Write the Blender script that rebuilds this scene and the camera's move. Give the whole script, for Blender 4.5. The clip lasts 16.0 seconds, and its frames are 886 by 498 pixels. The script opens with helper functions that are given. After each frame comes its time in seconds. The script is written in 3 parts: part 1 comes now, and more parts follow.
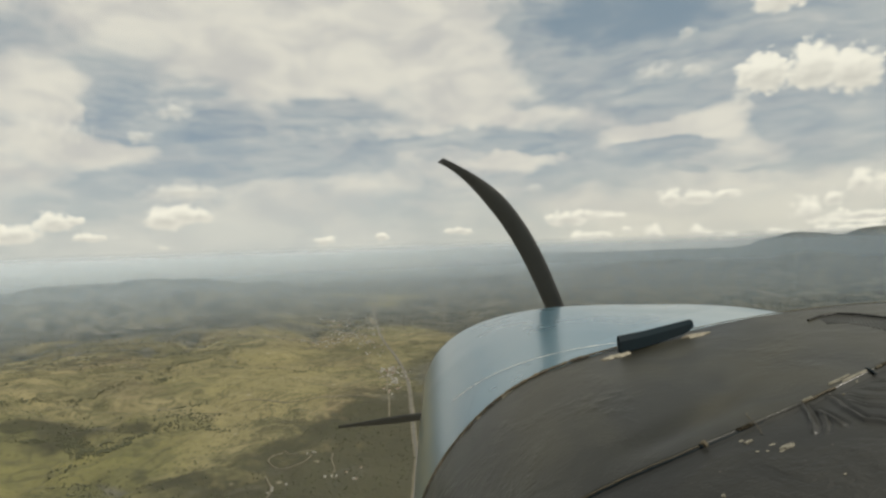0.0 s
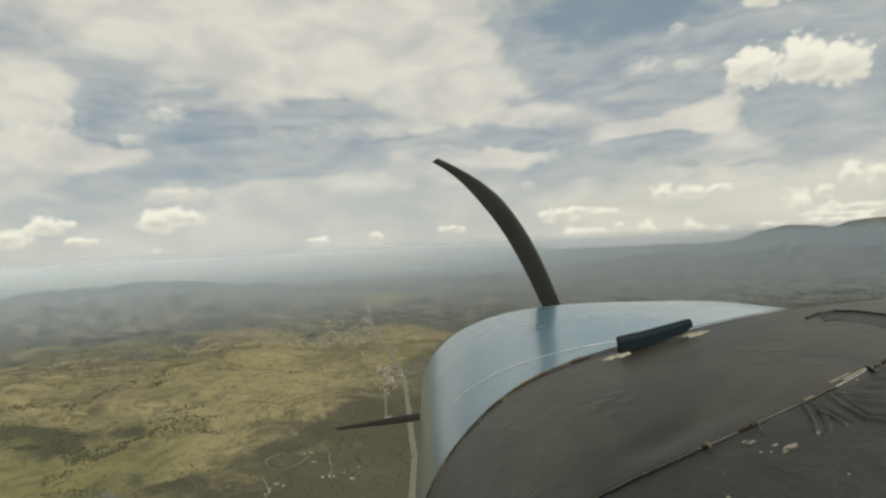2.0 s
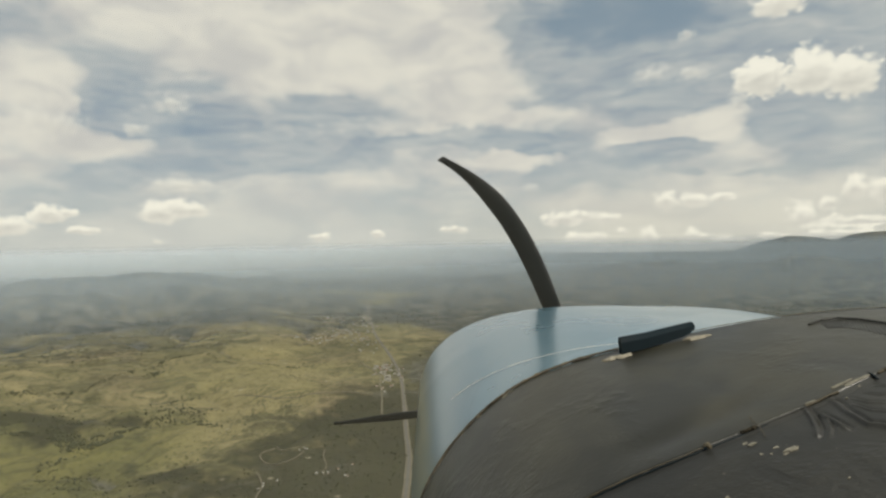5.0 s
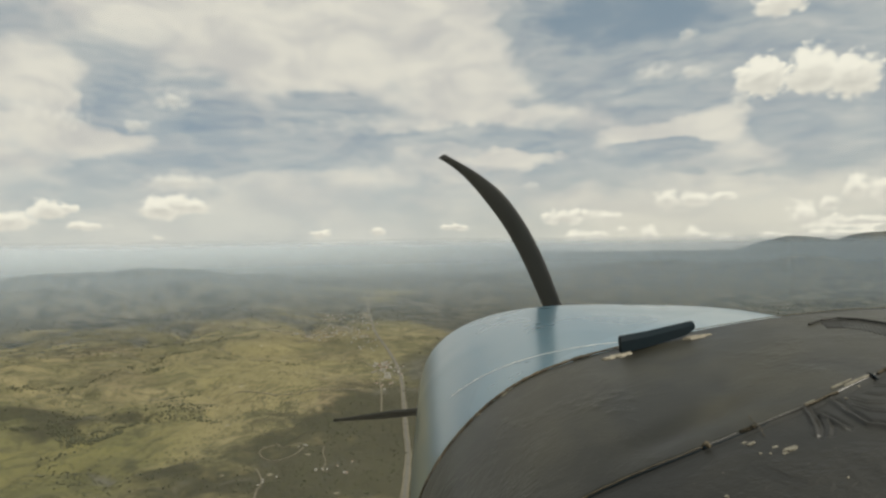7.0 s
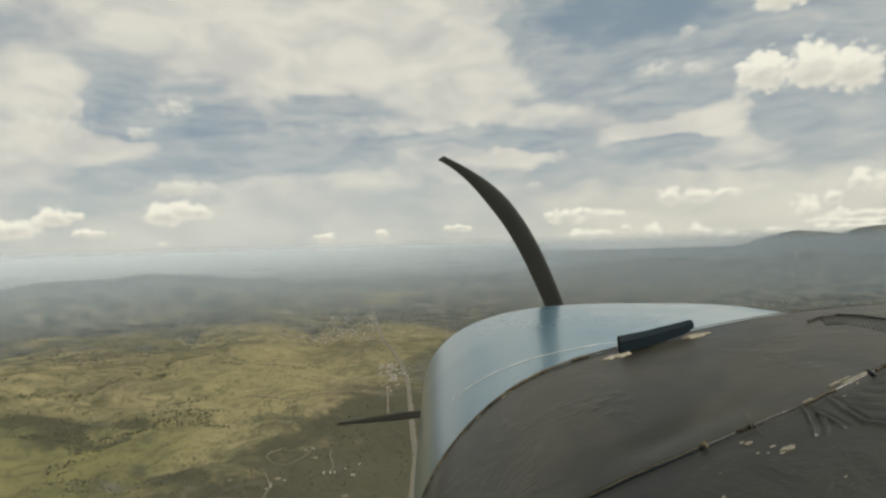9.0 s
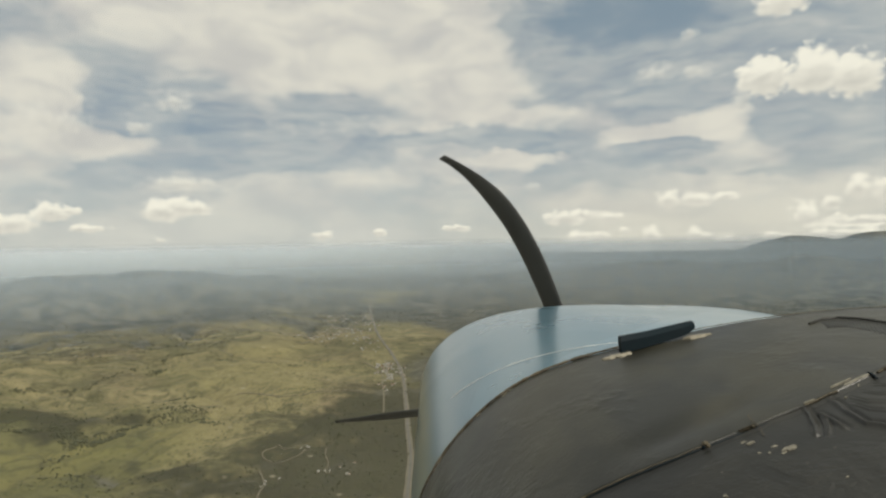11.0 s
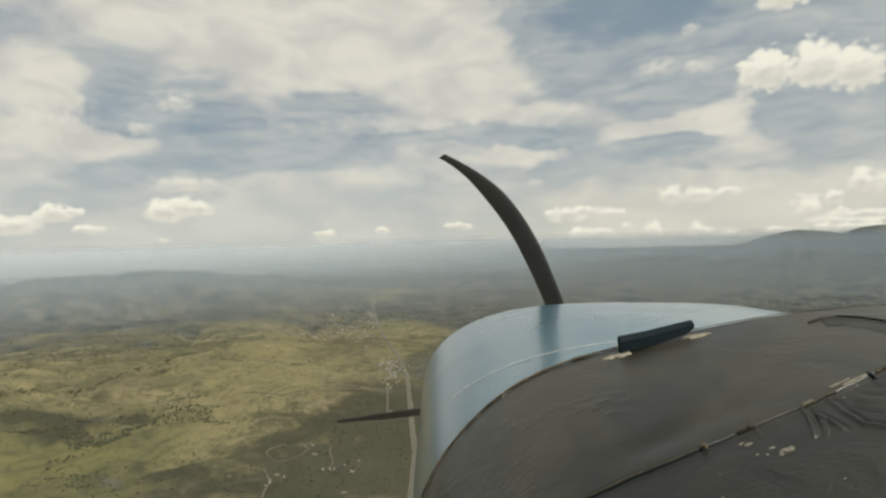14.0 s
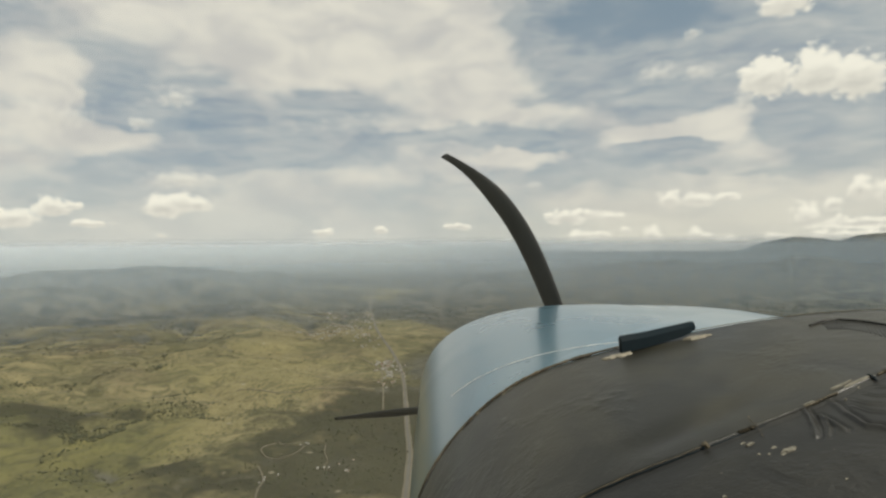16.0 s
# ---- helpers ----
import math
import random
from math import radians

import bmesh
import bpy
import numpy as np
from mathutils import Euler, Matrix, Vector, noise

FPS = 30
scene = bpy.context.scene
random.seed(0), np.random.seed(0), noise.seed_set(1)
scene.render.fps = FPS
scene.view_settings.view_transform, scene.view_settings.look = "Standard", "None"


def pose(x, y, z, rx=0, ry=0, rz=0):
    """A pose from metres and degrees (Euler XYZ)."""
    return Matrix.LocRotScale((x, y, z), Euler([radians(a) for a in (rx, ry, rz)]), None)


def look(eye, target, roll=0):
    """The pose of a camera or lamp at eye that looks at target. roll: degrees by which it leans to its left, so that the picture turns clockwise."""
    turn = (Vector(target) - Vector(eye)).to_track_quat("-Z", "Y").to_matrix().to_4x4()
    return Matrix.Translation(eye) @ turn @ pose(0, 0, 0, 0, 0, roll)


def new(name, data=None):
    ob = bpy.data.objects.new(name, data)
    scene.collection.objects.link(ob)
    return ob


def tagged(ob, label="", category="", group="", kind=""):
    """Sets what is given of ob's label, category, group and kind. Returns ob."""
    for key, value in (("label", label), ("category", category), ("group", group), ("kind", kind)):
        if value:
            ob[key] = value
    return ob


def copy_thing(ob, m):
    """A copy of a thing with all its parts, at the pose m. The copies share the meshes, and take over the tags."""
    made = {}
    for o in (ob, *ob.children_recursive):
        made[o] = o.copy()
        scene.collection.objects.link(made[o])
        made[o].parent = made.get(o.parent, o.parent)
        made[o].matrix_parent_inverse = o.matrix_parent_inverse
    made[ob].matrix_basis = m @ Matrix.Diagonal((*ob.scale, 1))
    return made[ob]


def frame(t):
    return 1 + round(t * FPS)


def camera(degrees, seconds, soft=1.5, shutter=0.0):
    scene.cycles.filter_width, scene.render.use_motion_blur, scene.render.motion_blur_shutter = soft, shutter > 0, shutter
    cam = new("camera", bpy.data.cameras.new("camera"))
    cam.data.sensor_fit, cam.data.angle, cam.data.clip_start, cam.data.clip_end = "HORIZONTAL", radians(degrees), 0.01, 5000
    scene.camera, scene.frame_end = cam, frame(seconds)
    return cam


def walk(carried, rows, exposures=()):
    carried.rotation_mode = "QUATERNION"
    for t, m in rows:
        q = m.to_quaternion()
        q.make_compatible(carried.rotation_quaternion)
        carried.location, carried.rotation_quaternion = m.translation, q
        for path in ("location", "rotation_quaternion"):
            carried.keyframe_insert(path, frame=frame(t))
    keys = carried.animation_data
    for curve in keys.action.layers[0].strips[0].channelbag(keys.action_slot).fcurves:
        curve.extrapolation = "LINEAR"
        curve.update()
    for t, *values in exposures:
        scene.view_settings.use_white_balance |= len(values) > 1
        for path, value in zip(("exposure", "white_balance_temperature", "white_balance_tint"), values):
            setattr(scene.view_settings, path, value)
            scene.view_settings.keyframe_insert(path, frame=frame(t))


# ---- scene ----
# ---- camera ----
cam = camera(75, 16.0, soft=2.4)
PATH = [
    (0.0, pose(0.0047, 0.0001, 84.9976, 89.823, 2.146, 0.253)),
    (0.5, pose(0.0031, 0.0003, 85.0012, 89.650, 2.550, 0.035)),
    (1.0, pose(0.0011, 0.0004, 85.0024, 89.617, 2.761, -0.173)),
    (1.5, pose(0.0001, 0.0005, 85.0029, 89.613, 2.879, -0.284)),
    (2.0, pose(-0.0001, 0.0006, 85.0033, 89.632, 3.026, -0.334)),
    (2.5, pose(0.0014, 0.0005, 85.0042, 89.586, 3.152, -0.241)),
    (3.0, pose(0.0022, 0.0005, 85.0035, 89.627, 3.098, -0.163)),
    (3.5, pose(0.0008, 0.0004, 85.0015, 89.637, 2.563, -0.153)),
    (4.0, pose(-0.0026, 0.0003, 84.9978, 89.716, 1.757, -0.232)),
    (6.5, pose(-0.0046, -0.0002, 84.9981, 89.455, 0.956, -0.183)),
    (7.0, pose(-0.0046, -0.0003, 84.9980, 89.429, 0.861, -0.163)),
    (7.5, pose(-0.0040, -0.0001, 84.9989, 89.444, 1.152, -0.183)),
    (8.0, pose(-0.0030, -0.0000, 84.9990, 89.502, 1.399, -0.168)),
    (8.5, pose(0.0001, 0.0000, 85.0002, 89.498, 1.754, -0.009)),
    (9.0, pose(0.0030, -0.0000, 85.0001, 89.541, 1.892, 0.192)),
    (11.5, pose(-0.0024, -0.0003, 84.9972, 89.524, 0.985, -0.022)),
    (12.0, pose(-0.0005, -0.0003, 84.9983, 89.472, 1.134, 0.101)),
    (12.5, pose(0.0000, -0.0005, 84.9983, 89.416, 0.964, 0.185)),
    (13.0, pose(-0.0016, -0.0005, 84.9995, 89.315, 0.943, 0.069)),
    (13.5, pose(0.0003, -0.0003, 85.0012, 89.293, 1.353, 0.124)),
    (14.0, pose(0.0024, -0.0003, 85.0019, 89.295, 1.591, 0.230)),
    (14.5, pose(0.0036, -0.0004, 85.0009, 89.347, 1.506, 0.346)),
    (15.0, pose(0.0029, -0.0007, 84.9989, 89.369, 1.000, 0.413)),
    (15.5, pose(-0.0001, -0.0009, 84.9975, 89.350, 0.513, 0.291)),
    (16.0, pose(-0.0025, -0.0007, 84.9978, 89.344, 0.554, 0.093)),
]
walk(cam, PATH, exposures=[(0.0, 0.0), (16.0, 0.0)])

# The aircraft leans against the horizon; its parts are laid out in this pose: x right, y ahead, z up, from the pilot's eye.
COCKPIT = pose(0, 0, 85, -0.5, 1.7, 0)

# ---- world and sun ----
SUN_ELEVATION, SUN_AZIMUTH = 52.0, 126.0      # degrees; azimuth from straight ahead, to the right


def way(azimuth, elevation):
    a, e = radians(azimuth), radians(elevation)
    return Vector((math.sin(a) * math.cos(e), math.cos(a) * math.cos(e), math.sin(e)))


class Nodes:
    """Short hand for building a node tree."""

    def __init__(self, tree):
        self.tree = tree

    def add(self, kind, inputs=None):
        n = self.tree.nodes.new(kind)
        for key, value in (inputs or {}).items():
            self.plug(n.inputs[key], value)
        return n

    def plug(self, socket, value):
        if isinstance(value, bpy.types.NodeSocket):
            self.tree.links.new(value, socket)
        else:
            socket.default_value = value

    def math(self, op, a, b=0.0, c=0.0, clamp=False):
        n = self.add("ShaderNodeMath")
        n.operation, n.use_clamp = op, clamp
        for s, v in zip(n.inputs, (a, b, c)):
            self.plug(s, v)
        return n.outputs[0]

    def vec(self, op, a, b=(0, 0, 0)):
        n = self.add("ShaderNodeVectorMath")
        n.operation = op
        self.plug(n.inputs[0], a)
        self.plug(n.inputs[1], b)
        return n.outputs["Value" if op in ("LENGTH", "DISTANCE", "DOT_PRODUCT") else "Vector"]

    def step(self, v, lo, hi, a=0.0, b=1.0):
        n = self.add("ShaderNodeMapRange")
        n.interpolation_type = "SMOOTHSTEP"
        for s, x in zip(n.inputs, (v, lo, hi, a, b)):
            self.plug(s, x)
        return n.outputs[0]

    def noise(self, vector, scale, detail=5.0, rough=0.55, warp=0.0):
        n = self.add("ShaderNodeTexNoise", {"Vector": vector, "Scale": scale, "Detail": detail, "Roughness": rough, "Distortion": warp})
        return n.outputs["Fac"]

    def attribute(self, name):
        n = self.add("ShaderNodeAttribute")
        n.attribute_name = name
        return n.outputs["Fac"]

    def mix(self, f, a, b, blend="MIX"):
        n = self.add("ShaderNodeMix")
        n.data_type, n.blend_type = "RGBA", blend
        for s, v in ((n.inputs[0], f), (n.inputs[6], a), (n.inputs[7], b)):
            self.plug(s, v if isinstance(v, (bpy.types.NodeSocket, float, int)) else (*v, 1.0))
        return n.outputs[2]


def blob(g, at, azimuth, elevation, wide, tall, tilt=0.0, base=1.0):
    """One at the middle of a patch of sky, zero at its rim, negative outside; half sizes in degrees. A base above one flattens the underside."""
    c, s = math.cos(radians(tilt)), math.sin(radians(tilt))
    off = g.vec("SUBTRACT", at, (azimuth, elevation, 0.0))
    u = g.vec("DOT_PRODUCT", off, (c / wide, s / wide, 0.0))
    v = g.vec("DOT_PRODUCT", off, (-s / tall, c / tall, 0.0))
    if base != 1.0:
        v = g.math("MAXIMUM", v, g.math("MULTIPLY", v, -base))
    return g.math("SUBTRACT", 1.0, g.math("SQRT", g.math("MULTIPLY_ADD", u, u, g.math("MULTIPLY", v, v))))


# Layer cloud: where the sheet thickens (+) and where the blue shows through (-): azimuth, elevation, half width, half height, tilt, weight
SHEETS = [(-18.6, 22.1, 25.1, 5.4, 0, 0.30), (-34.8, 13.5, 4.5, 2.6, 0, 0.28), (-12.8, 16.5, 8.4, 2.1, 0, 0.25), (1.5, 18.2, 11.0, 6.8, 0, 0.22), (-32.8, 9.8, 6.9, 1.7, 0, 0.22),
          (22.3, 10.0, 8.4, 1.1, 5.5, 0.40), (7.1, 8.4, 6.3, 1.2, 3, 0.30), (5.0, 12.4, 8.0, 1.1, 0, 0.24), (25.2, 2.3, 17.3, 3.8, 0, 0.22), (-32.9, 6.6, 4.5, 1.0, 4, 0.15), (-10.4, 6.4, 9.1, 1.6, 0, 0.12)]
GAPS = [(-28.9, 12.1, 4.1, 2.6, 0, -0.55), (-21.8, 11.0, 5.5, 2.1, -3, -0.50), (-11.0, 13.6, 5.6, 1.5, 4, -0.32), (18.0, 20.5, 11.5, 5.2, 0, -0.85), (33.7, 14.0, 7.2, 7.4, 0, -0.34),
        (6.8, 10.4, 7.3, 1.1, -6, -0.36), (20.0, 8.0, 5.9, 1.1, 6, -0.42), (11.1, 7.0, 3.4, 0.65, 5, -0.24), (23.5, 6.2, 2.0, 0.36, 3, -0.22), (29.5, 6.1, 2.3, 0.43, 4, -0.28),
        (-22.4, 8.2, 12.5, 1.65, 5, -0.24), (-3.5, 20.1, 5.0, 1.84, -10, -0.22), (19.4, 14.1, 7.7, 2.7, 0, -0.40), (-3.2, 10.6, 4.5, 1.1, 4, -0.28)]
# Heap clouds: azimuth, elevation, half width, half height
HEAPS = [(29.2, 13.9, 2.4, 2.0), (32.9, 13.8, 2.6, 2.3), (35.4, 13.1, 2.3, 2.15), (30.6, 19.5, 2.1, 1.3), (-25.8, 3.6, 2.0, 1.2), (-24.7, 3.9, 1.7, 1.2),
         (-23.1, 3.7, 1.5, 0.85), (-36.8, 2.4, 2.0, 1.0), (-34.2, 3.3, 1.5, 1.1), (-33.0, 3.4, 1.0, 0.56), (-31.6, 1.9, 1.6, 0.43)]
ROW = [(-26.1, 0.8, 0.5, 0.23), (-11.8, 1.1, 1.2, 0.55), (-6.3, 1.4, 1.0, 0.5), (1.2, 1.6, 2.0, 0.42), (12.0, 2.4, 2.3, 0.8), (13.8, 2.7, 1.6, 0.73), (16.1, 2.4, 1.2, 0.48),
       (13.4, 0.6, 1.4, 0.65), (15.4, 0.6, 0.8, 0.5), (17.5, 1.0, 0.5, 0.4), (19.8, 0.6, 0.9, 0.84), (21.4, 3.8, 1.3, 1.0), (23.9, 3.7, 1.5, 0.77), (26.0, 3.9, 1.0, 0.45),
       (23.6, 0.5, 1.2, 0.75), (26.1, 0.1, 1.0, 0.55), (27.6, -0.1, 1.0, 0.5), (32.1, 2.1, 1.3, 1.4), (34.0, 3.0, 0.9, 0.7), (35.8, 4.2, 1.0, 1.1), (37.8, 4.0, 1.4, 1.1),
       (36.1, 1.4, 3.5, 0.66), (35.3, 0.3, 4.3, 0.6), (30.0, 0.3, 1.3, 0.41)]
WISPS = [(-24.8, 13.0, 2.1, 1.1), (-27.6, 10.6, 1.3, 0.6), (-33.8, 10.7, 3.1, 1.4), (23.4, 18.0, 0.9, 0.46), (20.4, 15.1, 2.2, 0.97), (23.9, 14.8, 1.5, 0.86), (27.6, 12.2, 0.9, 1.65),
         (-24.0, 5.8, 4.0, 0.71), (8.8, 5.4, 1.2, 0.69)]

world = bpy.data.worlds.new("sky")
scene.world = world
world.use_nodes = True
world.node_tree.nodes.clear()
g = Nodes(world.node_tree)
air = g.add("ShaderNodeTexSky")
air.sky_type, air.sun_disc, air.sun_elevation, air.sun_rotation = "NISHITA", False, radians(SUN_ELEVATION), radians(SUN_AZIMUTH)
air.altitude, air.air_density, air.dust_density = 1500.0, 1.0, 2.0
direction = g.add("ShaderNodeTexCoord").outputs["Generated"]
axes = g.add("ShaderNodeSeparateXYZ", {0: direction}).outputs
bearing = g.math("MULTIPLY", g.math("ARCTAN2", axes[0], axes[1]), 180 / math.pi)
height = g.math("MULTIPLY", g.math("ARCSINE", axes[2]), 180 / math.pi)
dome = g.add("ShaderNodeCombineXYZ", {0: bearing, 1: height}).outputs[0]


def ruffled(at, scale, detail, rough, sway, rise):
    """The place on the dome, shifted to and fro by a noise, so that the clouds' rims fray."""
    n = g.add("ShaderNodeTexNoise", {"Vector": at, "Scale": scale, "Detail": detail, "Roughness": rough}).outputs["Color"]
    return g.vec("ADD", dome, g.vec("MULTIPLY", g.vec("SUBTRACT", n, (0.5, 0.5, 0.5)), (sway, rise, 0.0)))


# sheet of layer cloud, drawn out along the horizon
wide_grain = g.vec("MULTIPLY", dome, (1.0, 2.2, 0.0))
cover = g.math("MULTIPLY_ADD", g.math("SUBTRACT", g.noise(wide_grain, 0.085, 9.0, 0.58, 0.4), 0.5), 1.15, 0.52)
swept = ruffled(g.vec("MULTIPLY", dome, (1.0, 1.7, 0.0)), 0.16, 6.0, 0.58, 9.0, 3.6)
for az, el, wide, tall, tilt, weight in SHEETS + GAPS:
    b = g.step(blob(g, swept, az, el, wide * 1.25, tall * 1.35, tilt), 0.0, 0.8)
    cover = g.math("MULTIPLY_ADD", b, weight, cover)
layer = g.step(cover, 0.22, 0.74)
streaks = g.noise(g.vec("MULTIPLY", ruffled(dome, 0.12, 4.0, 0.5, 5.0, 2.5), (1.0, 4.5, 0.0)), 0.16, 7.0, 0.6, 0.2)
thin = g.math("MULTIPLY", g.step(streaks, 0.10, 0.90, 0.12, 0.72), g.step(cover, -0.34, 0.22, 0.15, 1.0))
layer = g.math("MAXIMUM", layer, thin)
tone = g.noise(g.vec("ADD", wide_grain, (31.0, 17.0, 0.0)), 0.14, 7.0, 0.6, 0.5)
sheet_colour = g.mix(g.step(tone, 0.30, 0.66), (5.35, 5.25, 4.85), (7.05, 6.80, 5.85))
blue = g.mix(0.85, air.outputs[0], (1.85, 2.55, 3.0))
colour = g.mix(g.math("MULTIPLY", layer, 0.94), blue, sheet_colour)
low = g.step(height, -0.5, 9.0, 1.0, 0.0)
colour = g.mix(g.math("MULTIPLY", low, 0.70), colour, g.mix(g.step(bearing, -12.0, 18.0), (5.35, 5.50, 5.0), (5.95, 5.85, 4.95)))
# heap clouds: crisp crowded heads over a flat, duller base
swollen = g.vec("MULTIPLY", dome, (1.0, 1.15, 0.0))
puffs = [g.add("ShaderNodeTexVoronoi", {"Vector": swollen, "Scale": s, "Randomness": 1.0}).outputs["Distance"] for s in (0.9, 2.1)]
puff = g.math("ADD", g.math("MULTIPLY", g.math("SUBTRACT", 0.55, puffs[0]), 0.55), g.math("MULTIPLY", g.math("SUBTRACT", 0.55, puffs[1]), 0.32))
puff = g.math("MULTIPLY_ADD", g.math("SUBTRACT", g.noise(swollen, 1.3, 6.0, 0.6), 0.5), 0.9, puff)
shade = g.noise(g.vec("ADD", swollen, (-0.25, 0.35, 0.0)), 1.3, 4.0, 0.55)
body = g.noise(swollen, 1.3, 4.0, 0.55)
frayed = ruffled(dome, 0.8, 4.0, 0.55, 1.3, 0.8)
for heaps, bright, sharp, rough, base in ((WISPS, 0.55, 1.0, 1.1, 1.0), (ROW, 0.95, 0.50, 0.95, 1.3), (HEAPS, 0.97, 0.42, 0.62, 1.5)):
    top, crown = None, None
    for az, el, wide, tall in heaps:
        b, c = blob(g, frayed, az, el - 0.25 * tall * (base > 1), wide * 1.12, tall * 1.22, 0.0, base), blob(g, frayed, az, el + 0.55 * tall, wide * 1.12, tall * 1.22)
        top, crown = (b, c) if top is None else (g.math("MAXIMUM", top, b), g.math("MAXIMUM", crown, c))
    edge = g.math("MULTIPLY_ADD", puff, rough, top)
    mask = g.math("MULTIPLY", g.step(edge, 0.04, sharp), bright)
    lit = g.math("MULTIPLY_ADD", g.math("SUBTRACT", body, shade), 0.7, g.math("SUBTRACT", crown, top))
    colour = g.mix(mask, colour, g.mix(g.step(lit, -0.85, 0.25), (5.7, 5.55, 4.85), (8.3, 8.05, 6.85)))
g.add("ShaderNodeOutputWorld", {0: g.add("ShaderNodeBackground", {"Color": colour, "Strength": 0.112}).outputs[0]})

sun = new("sun", bpy.data.lights.new("sun", "SUN"))
sun.data.energy, sun.data.angle, sun.data.color = 3.5, radians(6.0), (1.0, 0.94, 0.82)
sun.matrix_world = look(way(SUN_AZIMUTH, SUN_ELEVATION), (0, 0, 0))


# ---- materials ----
def material(name):
    m = bpy.data.materials.new(name)
    m.use_nodes = True
    m.node_tree.nodes.clear()
    return m, Nodes(m.node_tree)


def finish(m, g, shader):
    g.add("ShaderNodeOutputMaterial", {0: shader})
    return m


def principled(g, colour, rough, metal=0.0, bump=None, strength=0.3, distance=0.01, **more):
    ins = {"Base Color": colour if isinstance(colour, bpy.types.NodeSocket) else (*colour, 1.0), "Roughness": rough, "Metallic": metal}
    if bump is not None:
        ins["Normal"] = g.add("ShaderNodeBump", {"Height": bump, "Strength": strength, "Distance": distance}).outputs[0]
    ins.update(more)
    return g.add("ShaderNodeBsdfPrincipled", ins).outputs[0]


def surface(name, dark, light, scale, rough=0.6, metal=0.0, fine=6.0, bump=0.3, distance=0.004, **more):
    """A worn surface of two close tones, with stains at one scale and grain at a finer one. Scale: features per metre."""
    m, g = material(name)
    at = g.add("ShaderNodeTexCoord").outputs["Object"]
    stain, grain = g.noise(at, scale, 5.0), g.noise(at, scale * fine, 4.0, 0.65)
    c = g.mix(g.step(stain, 0.3, 0.7), dark, light)
    c = g.mix(0.35, c, g.mix(grain, dark, light))
    r = g.math("MULTIPLY_ADD", g.math("SUBTRACT", stain, 0.5), 0.3, rough, clamp=True)
    return finish(m, g, principled(g, c, r, metal, grain, bump, distance, **more))


def ground_material():
    m, g = material("rangeland")
    at = g.vec("MULTIPLY", g.add("ShaderNodeTexCoord").outputs["Object"], (1 / 3.5, 1 / 3.5, 1 / 3.5))
    woods_and_shade = g.attribute("woods_and_shade")
    damp = g.attribute("damp")
    big, mid, small = g.noise(at, 0.012, 6.0, 0.6, 0.4), g.noise(at, 0.05, 7.0, 0.62, 0.6), g.noise(at, 0.5, 6.0, 0.7)
    grass = g.mix(g.step(mid, 0.32, 0.68), (0.120, 0.114, 0.058), (0.240, 0.208, 0.110))
    grass = g.mix(g.math("MULTIPLY", g.step(big, 0.45, 0.7), 0.75), grass, (0.200, 0.158, 0.095))
    grass = g.mix(g.math("MULTIPLY", damp, 0.85), grass, (0.108, 0.110, 0.044))
    grass = g.mix(g.math("MULTIPLY", g.step(small, 0.5, 0.72), 0.5), grass, (0.085, 0.082, 0.045))
    clumps = g.noise(at, 0.13, 6.0, 0.7)
    grass = g.mix(g.math("MULTIPLY", g.step(clumps, 0.51, 0.60), 0.62), grass, (0.070, 0.070, 0.038))
    tone = g.attribute("pasture_and_shade")
    fray = g.math("MULTIPLY_ADD", g.math("SUBTRACT", g.noise(at, 0.06, 6.0, 0.65), 0.5), 2.4, tone)
    grass = g.mix(g.math("MULTIPLY", g.step(fray, 0.15, 0.8), 0.65), grass, g.mix(damp, (0.225, 0.198, 0.098), (0.185, 0.172, 0.066)))
    # Dark spots are scrub, with cloud shade painted in by colour.
    grass = g.mix(g.step(fray, -0.1, -1.1, 0.0, 0.92), grass, g.mix(g.step(small, 0.35, 0.65), (0.056, 0.054, 0.032), (0.032, 0.034, 0.022)))
    cells = g.add("ShaderNodeTexVoronoi", {"Vector": at, "Scale": 0.11, "Randomness": 1.0})
    bare = g.math("MULTIPLY", g.step(cells.outputs["Distance"], 0.08, 0.2, 1.0, 0.0), g.step(g.add("ShaderNodeSeparateColor", {0: cells.outputs["Color"]}).outputs[0], 0.86, 0.9))
    grass = g.mix(g.math("MULTIPLY", bare, 0.7), grass, (0.33, 0.30, 0.22))
    # Broad dark patches: cloud shade put into the ground colour.
    cloud_shade = g.noise(at, 0.0085, 5.0, 0.55, 0.5)
    grass = g.mix(g.math("MULTIPLY", g.step(cloud_shade, 0.50, 0.62), 0.35), grass, (0.078, 0.076, 0.046))
    shrubs = g.add("ShaderNodeTexVoronoi", {"Vector": at, "Scale": 0.33, "Randomness": 1.0}).outputs["Distance"]
    spots = g.math("MULTIPLY", g.step(shrubs, 0.16, 0.3, 1.0, 0.0), g.step(g.noise(at, 0.02, 4.0), 0.40, 0.54))
    grass = g.mix(g.math("MULTIPLY", spots, 0.75), grass, (0.055, 0.056, 0.026))
    veins = g.math("ABSOLUTE", g.math("SUBTRACT", g.noise(at, 0.022, 7.0, 0.6, 0.8), 0.5))
    grass = g.mix(g.step(veins, 0.0, 0.022, 0.55, 0.0), grass, (0.062, 0.064, 0.034))
    # Forest colour, also used where cloud shade is painted in.
    forest = g.mix(g.step(g.math("ADD", g.math("MULTIPLY", small, 0.4), g.math("MULTIPLY", mid, 0.6)), 0.38, 0.62), (0.022, 0.029, 0.027), (0.124, 0.120, 0.092))
